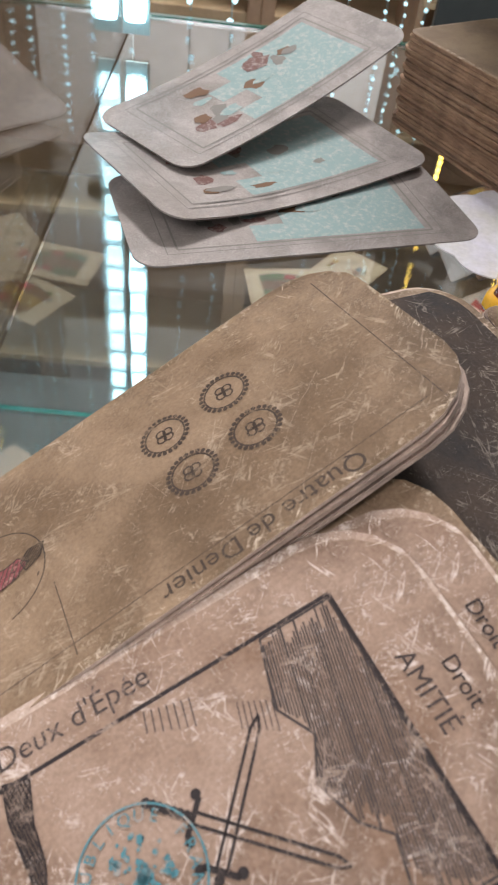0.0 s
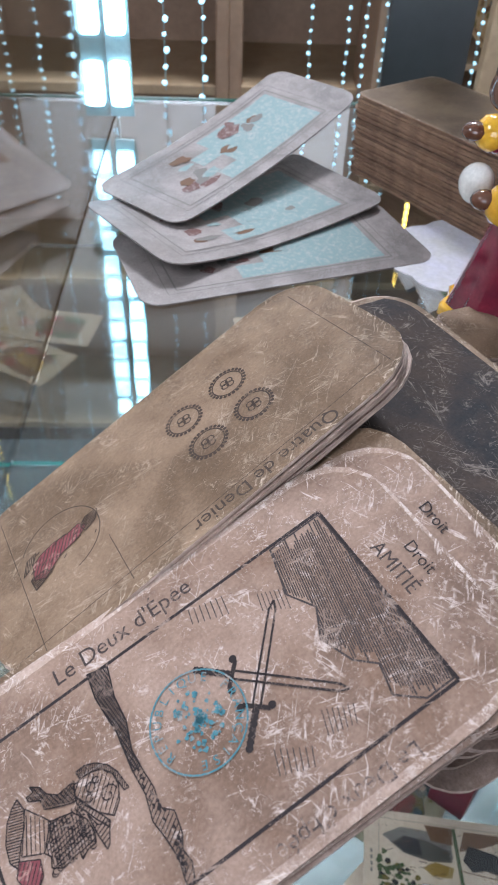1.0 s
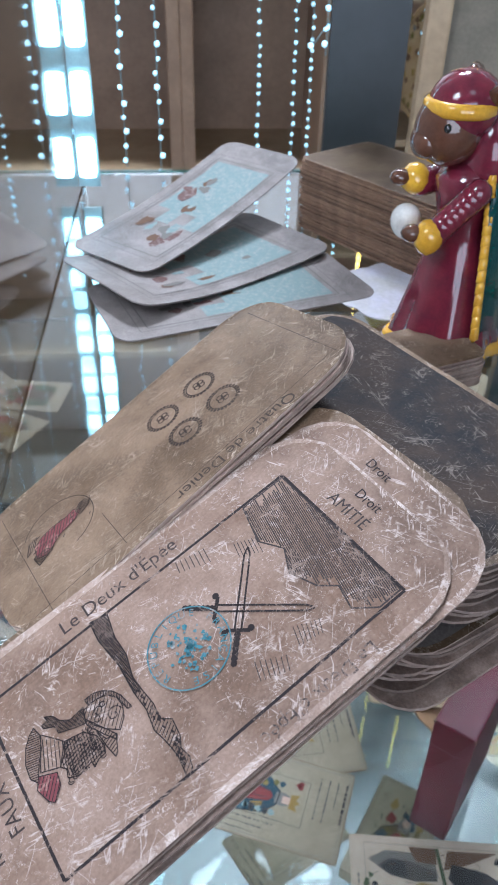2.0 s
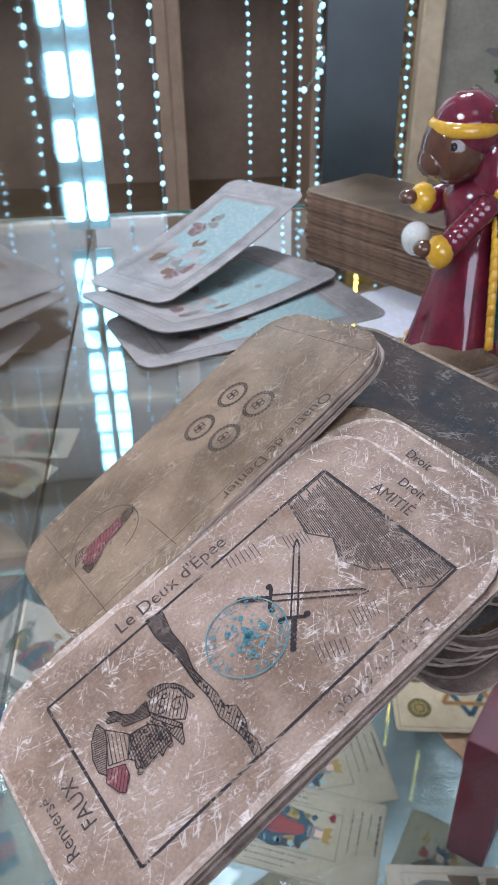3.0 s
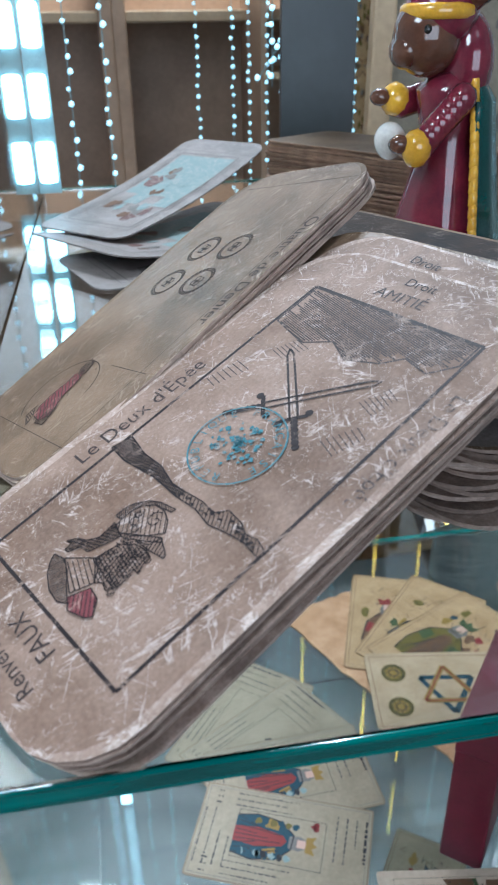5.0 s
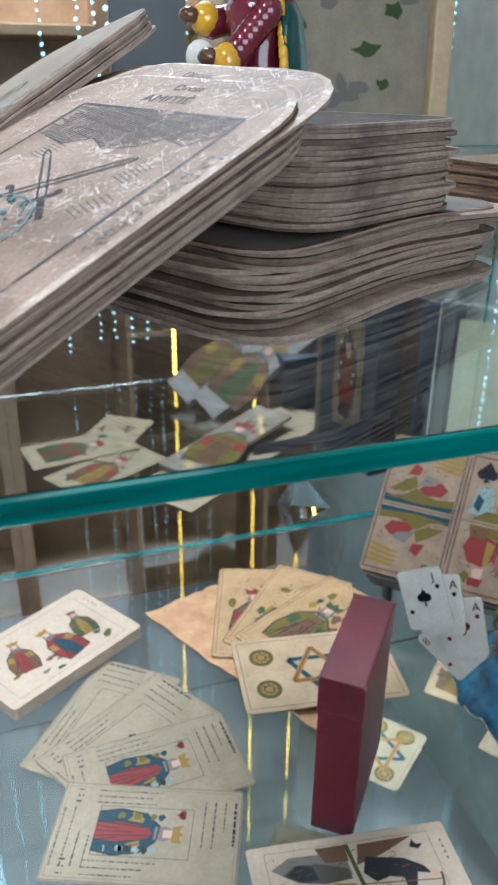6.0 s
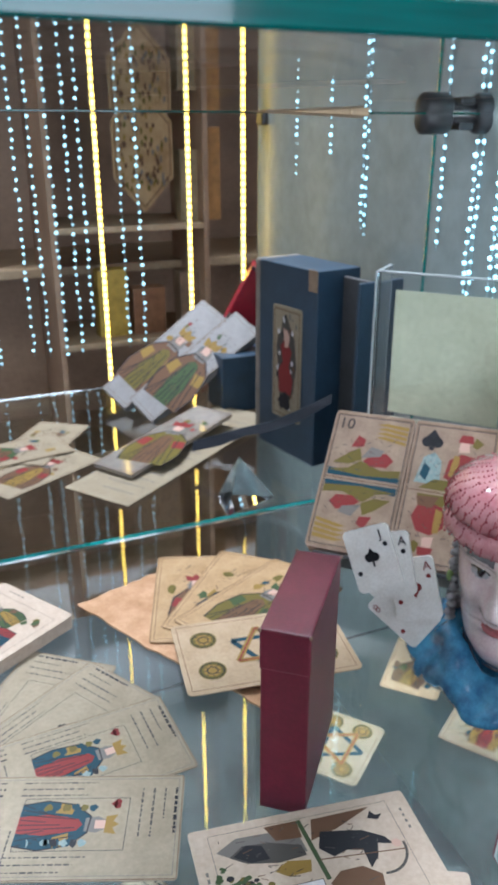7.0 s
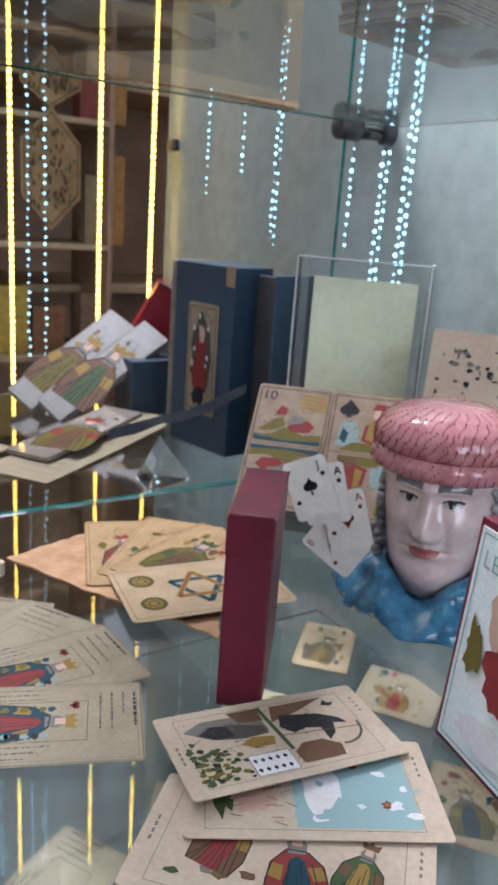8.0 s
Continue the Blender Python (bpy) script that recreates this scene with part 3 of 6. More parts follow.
    cheek = [(-0.0401, -0.0012), (-0.0391, -0.0041), (-0.0369, -0.0049), (-0.0385, -0.0084), (-0.0392, -0.0088), (-0.0398, -0.0054)]
    tail = [(-0.0401, 0.0057), (-0.0438, 0.0053), (-0.0458, 0.0069), (-0.0466, 0.0089), (-0.0483, 0.0101), (-0.0480, 0.0088), (-0.0496, 0.0087), (-0.0495, 0.0078), (-0.0473, 0.0065), (-0.0471, 0.0045), (-0.0438, 0.0030), (-0.0412, 0.0021)]
    collar = [(-0.0514, 0.0096), (-0.0508, 0.0071), (-0.0518, 0.0041), (-0.0535, 0.0017), (-0.0554, -0.0019), (-0.0565, -0.0001), (-0.0562, 0.0033), (-0.0546, 0.0068), (-0.0528, 0.0087)]
    beard = [(-0.0469, 0.0019), (-0.0426, 0.0008), (-0.0405, -0.0020), (-0.0401, -0.0049), (-0.0406, -0.0066), (-0.0424, -0.0067), (-0.0439, -0.0076), (-0.0439, -0.0061), (-0.0460, -0.0065), (-0.0476, -0.0068), (-0.0496, -0.0055), (-0.0490, -0.0037), (-0.0500, -0.0024), (-0.0479, -0.0004)]
    shoulder = [(-0.0506, 0.0070), (-0.0477, 0.0031), (-0.0469, 0.0019), (-0.0500, -0.0024), (-0.0541, -0.0004)]
    robe = [(-0.0548, -0.0009), (-0.0510, -0.0029), (-0.0515, -0.0058), (-0.0540, -0.0081), (-0.0550, -0.0071), (-0.0562, -0.0033)]
    for shape, gap, turn, seed in ((crest, 0.00038, 60, 3), (bowl, 0.0009, 45, 4), (visor, 0.0007, 30, 5), (cheek, 0.0007, 20, 6), (tail, 0.00042, 25, 7), (tail, 0.0007, 110, 17), (collar, 0.0005, -20, 8), (beard, 0.00065, 80, 9), (beard, 0.0008, 10, 10), (shoulder, 0.0009, 70, 11)):
        p.hatch(K, shape, gap, turn, 0.0002, 1, seed)
    for k in range(60):
        a, r = 0.14 * k, 0.0019 * (1 - k / 62)
        p.line(K, (-0.0351 + r * math.cos(a), -0.0006 + r * math.sin(a)), (-0.0351 + r * 0.98 * math.cos(a + 0.14), -0.0006 + r * 0.98 * math.sin(a + 0.14)), 0.00026, 2)
    for c, r in (((-0.0376, 0.0026), 0.0009), ((-0.0386, 0.0010), 0.0007), ((-0.0362, 0.0032), 0.0006), ((-0.0420, -0.0038), 0.0006)):
        p.ring(K, c, r, 0.00028, 2, 0, 330, 16)
    for k in range(70):
        u, v = rnd.uniform(-0.0495, -0.0405), rnd.uniform(-0.0068, 0.0015)
        if u + 0.047 > (v - 0.0015) * 0.3:
            p.ring(K, (u, v), rnd.uniform(0.0003, 0.0007), 0.0002, 2, rnd.uniform(0, 180), rnd.uniform(190, 360), 10)
    p.poly(R, robe, 2)
    p.hatch(K, robe, 0.0008, 50, 0.00018, 3, 12)
    # round blue stamp
    sc = (-0.0142, 0.0005)
    p.ring(S, sc, 0.0098, 0.00034, 3)
    for k in range(90):
        a, r = rnd.uniform(0, 6.28), rnd.uniform(0, 0.0052)
        p.disc(S, (sc[0] + r * math.cos(a), sc[1] + r * math.sin(a) * 1.2), rnd.uniform(0.0002, 0.0006), 3, 1, 7, 0.8, k)
    p.done(ob, {K: "engraving", S: "stamp", R: "plume", H: "hatching"}, {K: M_INK, S: M_STAMP, R: M_RED, H: M_HATCH})
    arc_text("RÉPUBLIQUE FRANÇAISE", 0.0026, sc, 0.0074, 200, -110, M_STAMP, ob, 0.00032)
    text_on("Le Deux d'Épée", 0.0053, (-0.0360, 0.0248), 0, M_LETTER, ob)
    text_on("Le Deux d'Épée", 0.0047, (0.0165, -0.0258), 180, M_RUBBED, ob)
    text_on("AMITIÉ", 0.0043, (0.0322, 0.0085), -90, M_LETTER, ob)
    text_on("Droit", 0.0036, (0.0375, 0.0045), -90, M_INK, ob)
    text_on("FAUX", 0.0048, (-0.0615, -0.0085), 90, M_LETTER, ob)
    text_on("Renversé", 0.0042, (-0.0675, -0.0115), 90, M_LETTER, ob)
    stack(ob, 0.1170, 0.0630, 0.015, 0.0070, 11, M_EDGE, 11, 0.0012, 1.2, None, 0.0009, 0.0012)
    mesh_label = "worn card that sticks out below the top one"
    sheet("second_card", card_bm(0.118, 0.064, 0.015, 0.0006), M_CARD, M_EDGE, M_RIM, ob, mesh_label, mid @ pose(0.0085, 0.0000, -0.0012, 0, 0, -1.5))
    sheet("third_card", card_bm(0.118, 0.064, 0.015, 0.0006), M_TAN, M_EDGE, M_RIMT, ob, mesh_label, mid @ pose(0.0105, 0.0045, -0.0022, 0, 0, 2.0))
    text_on("Droit", 0.0036, (0.0455, 0.0100), -92, M_INK, ob, -0.0009)
    for c in ob.children:
        if c.name.startswith("card"):
            c.matrix_basis = mid @ c.matrix_basis
    return ob


def circles_pack():
    ob = thing("card_pack", B_M, "thin pack of tan old cards, four printed rosettes on top", "playing cards", "old card packs")
    mid = pose(-0.0224, -0.0096, 0)
    sheet("top_card", card_bm(0.1180, 0.0600, 0.0150, 0.0007, None, 20, 6), M_TAN, M_EDGE, M_RIMT, ob, "brown-tan worn card", mid)
    p = Print()
    inv = B_M.inverted()
    for w in ((0.0063, 0.0374, 0.0403), (0.0127, 0.025, 0.0437), (-0.0046, 0.0299, 0.0339), (0.0019, 0.0181, 0.0372)):
        c = inv @ Vector(w)
        p.ring("k", (c.x, c.y), 0.0044, 0.0004)
        for k in range(26):
            a = 2 * math.pi * k / 26
            p.disc("k", (c.x + 0.0051 * math.cos(a), c.y + 0.0051 * math.sin(a)), 0.00055, 1, 1, 6)
        for k in range(4):
            a = math.pi / 2 * k + 0.6
            p.ring("k", (c.x + 0.0011 * math.cos(a), c.y + 0.0011 * math.sin(a)), 0.0010, 0.0004, 1, 0, 360, 12)
    f = (-0.0575, -0.0085)
    p.ring("k", f, 0.0115, 0.0003, 0, -80, 150)
    p.line("k", (-0.0700, -0.036), (-0.0700, 0.016), 0.0002)
    p.line("k", (-0.0460, -0.036), (-0.0460, -0.018), 0.0002)
    p.line("k", (-0.0775, -0.0335), (0.0270, -0.0335), 0.0002, 0, 4)
    p.line("k", (0.0290, -0.036), (0.0290, 0.014), 0.0002)
    figure = [(-0.0668, -0.0135), (-0.0660, -0.0085), (-0.0630, -0.0068), (-0.0590, -0.0062), (-0.0545, -0.0070), (-0.0515, -0.0065), (-0.0495, -0.0090), (-0.0530, -0.0112), (-0.0580, -0.0118), (-0.0610, -0.0135), (-0.0640, -0.0155)]
    p.poly("r", figure, 1)
    p.hatch("k", figure, 0.0010, 60, 0.00022, 2, 6)
    p.hatch("k", [(-0.0505, -0.0108), (-0.0470, -0.0095), (-0.0455, -0.0065), (-0.0490, -0.0060), (-0.0512, -0.0080)], 0.0005, 40, 0.00025, 2, 7)
    p.hatch("k", [(-0.0672, -0.0170), (-0.0620, -0.0150), (-0.0635, -0.0125), (-0.0676, -0.0130)], 0.0005, 20, 0.00025, 2, 8)
    p.hatch("k", [(-0.0690, -0.0100), (-0.0660, -0.0085), (-0.0640, -0.0050), (-0.0670, -0.0055)], 0.0006, 80, 0.00025, 2, 9)
    rnd = random.Random(19)
    for k in range(34):
        u, v = rnd.uniform(-0.0680, -0.0480), -0.0100 + rnd.gauss(0, 0.0028)
        p.line("k", (u, v), (u + rnd.uniform(-0.0013, 0.0013), v + rnd.uniform(-0.001, 0.001)), 0.00035, 3)
    p.done(ob, {"k": "engraving", "r": "robe"}, {"k": M_INKB, "r": M_RED})
    text_on("Quatre de Denier", 0.0056, (0.0120, -0.0345), 180, M_INKB, ob)
    stack(ob, 0.1175, 0.0597, 0.0148, 0.0042, 6, M_EDGE, 12, 0.0006, 0.6, None, 0.0007)
    for c in ob.children:
        if c.name.startswith("card"):
            c.matrix_basis = mid @ c.matrix_basis
    return ob


def plain_pack(m, L, W, r, height, count, material, edge, seed, label, jitter=0.0012, turn=1.2, bend=None):
    ob = thing("card_pack", m, label, "playing cards", "old card packs")
    sheet("top_card", card_bm(L, W, r, 0.0006, bend, 18, 5), material, edge, M_RIMT, ob)
    stack(ob, L, W, r, height - 0.0006, count, edge, seed, jitter, turn, bend, 0.0006)
    return ob


swords_pack()
circles_pack()
plain_pack(basis((0.0597, 0.0205, 0.0400), (0.469, -0.883, 0.0), (0, 0, 1)), 0.118, 0.060, 0.012, 0.0200, 20, M_DARK, M_EDGE, 21, "pack of old cards with a scratched black top on another pack", 0.0016, 1.5)
plain_pack(pose(0.0785, -0.0013, 0.0198, 0, 0, 28), 0.097, 0.062, 0.012, 0.0190, 16, M_GREY, M_EDGE, 22, "wavy pack of old grey-brown cards on the glass", 0.0035, 3.0, lambda x, y: 0.0007 * math.cos(75 * x) - 0.0007)
plain_pack(pose(0.1015, 0.108, 0.0126, 0, 0, 20), 0.033, 0.031, 0.006, 0.0126, 22, M_TAN, M_EDGE, 25, "small pack of brown cards below the figurine", 0.001, 1.0)
plain_pack(basis((0.124, 0.2410, 0.0385), (0.56, -0.83, 0.0), (0, 0, 1)), 0.118, 0.055, 0.006, 0.0385, 30, M_BROWN, M_EDGE2, 23, "tall pack of brown cards at the back", 0.0012, 0.8)
plain_pack(pose(0.248, 0.098, 0.018, 0, 0, 12), 0.105, 0.06, 0.006, 0.018, 14, M_TAN, M_EDGE2, 24, "pack of old cards with orange edges", 0.0015, 1.5)


def loose_card(m, label, L, W, paper, seed, bend=None):
    ob = thing("old_card", m, label, "playing card", "loose old cards")
    part("pasteboard", card_bm(L, W, 0.009, 0.0007, bend, 16, 6), paper, ob)
    p = Print(0.00006, bend)
    p.border("grey", -L * 0.38, -W * 0.36, L * 0.36, W * 0.36, 0.0008)
    rnd = random.Random(seed)
    n = 7
    for i in range(n):
        for j in range(4):
            x, y = -L * 0.36 + L * 0.7 * i / n, -W * 0.34 + W * 0.66 * j / 4
            w, h = L * 0.7 / n, W * 0.165
            if i > 1 and not (i == 2 and j % 2):
                p.poly("teal", [(x, y), (x + w, y), (x + w, y + h), (x, y + h)])
    for k in range(16):
        x, y = rnd.uniform(-L * 0.34, L * 0.16), rnd.uniform(-W * 0.3, W * 0.18)
        p.blob(("rust", "grey", "teal", "brown")[k % 4], x, y, x + rnd.uniform(0.006, 0.02), y + rnd.uniform(0.004, 0.011), 1 + k * 0.2, seed + k, 10)
    p.border("grey", -L * 0.41, -W * 0.40, L * 0.39, W * 0.40, 0.0004)
    p.done(ob, {"grey": "border", "teal": "picture", "rust": "figure", "brown": "figure"})
    return ob


loose_card(basis((0.0087, 0.2560, 0.0190), (0.66, 0.695, 0.19), (-0.14, -0.15, 0.975)), "grey card with a pale blue picture leaning on a pack", 0.130, 0.056, M_GREY, 31, lambda x, y: 0.0040 * (x / 0.065) ** 2 - 0.0012)
loose_card(pose(0.0118, 0.2175, 0.0030, 0, 0, 37), "grey card with a faded picture lying on the glass", 0.124, 0.070, M_GREY, 32, lambda x, y: 0.0075 * max(0.0, -x / 0.062) ** 2 + 0.0030 * max(0.0, x / 0.062) ** 2)
loose_card(pose(0.0258, 0.1865, 0.0010, 0, 0, 19), "grey card with a pale blue picture lying on the glass", 0.130, 0.062, M_GREY, 33)


def doily():
    bm = bmesh.new()
    n = 72
    out = [((0.040 + 0.003 * abs(math.sin(k * math.pi * 12 / n))) * math.cos(2 * math.pi * k / n), 0.034 * (1 + 0.07 * abs(math.sin(k * math.pi * 12 / n))) * math.sin(2 * math.pi * k / n)) for k in range(n)]
    f = bm.faces.new([bm.verts.new((x, y, 0.0006)) for x, y in out])
    r = bmesh.ops.extrude_face_region(bm, geom=[f])
    bmesh.ops.translate(bm, verts=[v for v in r["geom"] if isinstance(v, bmesh.types.BMVert)], vec=(0, 0, -0.0005))
    bmesh.ops.recalc_face_normals(bm, faces=bm.faces[:])
    tagged(link("doily", bm, M_PRINT["white"], None, "", pose(0.118, 0.182, 0.0001)), "white scalloped paper doily lying on the glass", "doily")


doily()


# ---- the lower shelf: laid out on a plan of its own, set into the case at the end ----
LOWER, SIDE = -0.311, 0.43
before = set(scene.objects)


# ---- boxes and cards of the lower shelf ----
def upright_box(name, m, size, material, label, category="box", bevel=0.0012):
    ob = thing(name, m, label, category)
    part("body", box_bm(size, (0, 0, size[2] / 2), bevel), material, ob)
    return ob


maroon = upright_box("card_box", pose(0.1576, 0.0983, LOWER, 0, 0, 50.6), (0.072, 0.023, 0.104), M_MAROON, "upright dark maroon cardboard box with worn corners")
part("lid", box_bm((0.0728, 0.0238, 0.022), (0, 0, 0.0935), 0.0012), M_MAROON, maroon)
for x in (-0.0362, 0.0362):
    for y in (-0.0117, 0.0117):
        part("worn_corner", box_bm((0.0016, 0.0016, 0.0022), (x, y, 0.1036), 0.0005, 1), M_CARD, maroon, "rubbed pale corner")


def flat_card(m, L, W, paper, label, draw, group="cards on the lower shelf", thick=0.0006, r=0.002, name="playing_card"):
    ob = thing(name, m, label, "playing card", group)
    part("pasteboard", card_bm(L, W, r, thick, None, 4, 2), paper, ob)
    p = Print(0.00004)
    draw(p, L, W)
    p.done(ob, {})
    return ob


def king_face(heads):
    def draw(p, L, W):
        p.border("brown", -L * 0.494, -W * 0.49, L * 0.494, W * 0.49, 0.0004)
        p.border("grey", -L * 0.475, -W * 0.46, L * 0.475, W * 0.46, 0.0003)
        p.border("black", -L * 0.27, -W * 0.24, L * 0.24, W * 0.26, 0.0003)
        if heads:
            robed(p, -L * 0.04, 0.0, L * 0.235, 0, "red", "blue", "yellow", 1)
            for k in range(14):
                x, y = L * (-0.24 + 0.022 * k), W * (0.17 if k % 2 else -0.17)
                p.blob(("teal", "blue", "black", "olive")[k % 4], x, y - W * 0.05, x + L * 0.05, y + W * 0.045, 3.0 + 0.05 * k, k, 9)
            for k in range(5):
                p.blob("blue", -L * (0.24 - 0.05 * k), -W * 0.23, -L * (0.2 - 0.05 * k), -W * 0.12, 3.2, k, 8)
            for s in (-1, 1):
                p.disc("red", (L * 0.185, W * 0.2 + s * 0.0012), 0.0017, 5)
            p.poly("red", [(L * 0.18, W * 0.2 - 0.0028), (L * 0.18, W * 0.2 + 0.0028), (L * 0.15, W * 0.2)], 5)
        else:
            for k, (x, y) in enumerate(((0, 0.0013), (0, -0.0013), (0.0018, 0))):
                p.disc("black", (x, y), 0.0012, 1)
        rnd = random.Random(7)

        def words(a, b, w):
            """One unreadable line of print as rows of short strokes."""
            d = Vector((b[0] - a[0], b[1] - a[1]))
            long = d.length
            d /= long
            at = 0.0
            while at < long:
                n = min(rnd.uniform(0.0012, 0.004), long - at)
                e = Vector(a) + d * at
                p.line("black" if w > 0.001 else "ink_grey", e, e + d * n, w * rnd.uniform(0.55, 1.1), 0)
                at += n + rnd.uniform(0.0005, 0.0011)

        for s in (-1, 1):
            for k in range(3):
                y = s * W * (0.425 - 0.065 * k)
                words((-L * 0.42, y), (-L * 0.385, y), 0.0011)
                words((-L * 0.30, y), (L * rnd.uniform(-0.04, 0.10), y), 0.0009)
        for k in range(4):
            x = L * (0.30 + 0.055 * k)
            words((x, W * 0.36), (x, W * (0.36 - rnd.uniform(0.3, 0.62))), 0.0018 if k == 3 else 0.001)
            words((-x, -W * 0.36), (-x, -W * (0.36 - rnd.uniform(0.3, 0.62))), 0.001)
    return draw


G = "fanned cream court cards"
flat_card(pose(0.033, 0.188, -0.3095, 0, 0, 52), 0.10, 0.06, M_CREAM, "cream card covered in fine italic writing", king_face(False), G)
flat_card(pose(0.046, 0.168, -0.3088, 0, 0, 31), 0.10, 0.06, M_CREAM, "cream card with a small black club", king_face(False), G)
flat_card(pose(0.055, 0.1385, -0.3080, 0, 0, 3), 0.10, 0.06, M_CREAM, "cream card with a robed club figure and writing", king_face(True), G)
flat_card(pose(0.040, 0.098, -0.3070, 0, 0, -22), 0.10, 0.06, M_CREAM, "cream card with a robed figure, red heart and writing", king_face(True), G)


def coin_face(p, L, W):
    p.border("brown", -L * 0.47, -W * 0.45, L * 0.47, W * 0.45, 0.0004)
    for x in (-0.33, 0.33):
        for y in (-0.22, 0.22):
            c = (L * x, W * y)
            p.disc("olive", c, 0.0085, 1, 1, 28)
            p.ring("black", c, 0.0072, 0.0007, 2)
            p.disc("yellow", c, 0.0055, 2, 1, 20)
            p.ring("black", c, 0.0032, 0.0008, 3)
            for k in range(8):
                a = k * math.pi / 4
                p.line("black", (c[0] + 0.0035 * math.cos(a), c[1] + 0.0035 * math.sin(a)), (c[0] + 0.0065 * math.cos(a), c[1] + 0.0065 * math.sin(a)), 0.0004, 3)
    for key, turn, up in (("blue", 30, 2), ("yellow", 90, 4)):
        pts = [(0.021 * math.cos(radians(turn + 120 * k)), 0.021 * math.sin(radians(turn + 120 * k))) for k in range(3)]
        for a, b in zip(pts, pts[1:] + pts[:1]):
            p.line(key, a, b, 0.0038, up)
            if key == "yellow":
                p.line("red", a, b, 0.001, up + 1)


def rider_face(seed):
    def draw(p, L, W):
        rnd = random.Random(seed)
        p.border("brown", -L * 0.47, -W * 0.45, L * 0.47, W * 0.45, 0.0004)
        keys = ["red", "blue", "yellow", "green", "olive", "brown"]
        rnd.shuffle(keys)
        robed(p, -L * 0.06 + rnd.uniform(-0.004, 0.004), rnd.uniform(-0.004, 0.004), L * 0.3, rnd.uniform(-14, 14), keys[0], keys[1], keys[2], 2)
        for k in range(12):
            x, y = rnd.uniform(-L * 0.42, L * 0.32), rnd.choice((-1, 1)) * rnd.uniform(W * 0.12, W * 0.34)
            p.blob(keys[k % 6], x, y - 0.004, x + rnd.uniform(0.006, 0.016), y + rnd.uniform(0.002, 0.006), 1 + k * 0.05, seed + k, 10, 0.5)
        p.border("brown", -L * 0.494, -W * 0.49, L * 0.494, W * 0.49, 0.0005)
        for k in range(70):
            x, y = rnd.uniform(-L * 0.36, L * 0.34), rnd.gauss(0, W * 0.16)
            p.line("black" if k % 3 else "brown", (x, y), (x + rnd.uniform(-0.006, 0.006), y + rnd.uniform(-0.004, 0.004)), 0.0005, 7)
    return draw


G = "fanned straw-coloured suit cards"
flat_card(pose(0.160, 0.262, -0.3082, 0, 0, 70), 0.108, 0.064, M_STRAW, "straw-coloured card with a faded figure", rider_face(41), G, r=0.004)
flat_card(pose(0.183, 0.252, -0.3072, 0, 0, 47), 0.108, 0.064, M_STRAW, "straw-coloured card with a blue and red figure", rider_face(42), G, r=0.004)
flat_card(pose(0.195, 0.232, -0.3062, 0, 0, 26), 0.108, 0.064, M_STRAW, "straw-coloured card with a red and olive figure", rider_face(43), G, r=0.004)
flat_card(pose(0.176, 0.186, -0.3050, 0, 0, -9), 0.108, 0.070, M_COIN, "straw-coloured card with four coins and a six-pointed star", coin_face, G, r=0.004)


def parchment():
    pts = [(0.079, 0.285), (0.105, 0.294), (0.139, 0.304), (0.2, 0.284), (0.19, 0.21), (0.176, 0.158), (0.158, 0.132), (0.143, 0.168), (0.118, 0.206), (0.095, 0.25)]
    rnd = random.Random(8)
    fine = []
    for a, b in zip(pts, pts[1:] + pts[:1]):
        for k in range(6):
            fine.append((a[0] + (b[0] - a[0]) * k / 6 + rnd.uniform(-0.0012, 0.0012), a[1] + (b[1] - a[1]) * k / 6 + rnd.uniform(-0.0012, 0.0012), LOWER + 0.0015))
    bm = bmesh.new()
    f = bm.faces.new([bm.verts.new(v) for v in fine])
    r = bmesh.ops.extrude_face_region(bm, geom=[f])
    bmesh.ops.translate(bm, verts=[v for v in r["geom"] if isinstance(v, bmesh.types.BMVert)], vec=(0, 0, -0.0012))
    bmesh.ops.recalc_face_normals(bm, faces=bm.faces[:])
    tagged(link("parchment", bm, M_PARCH), "torn brown parchment lying below the fanned cards", "paper")


parchment()


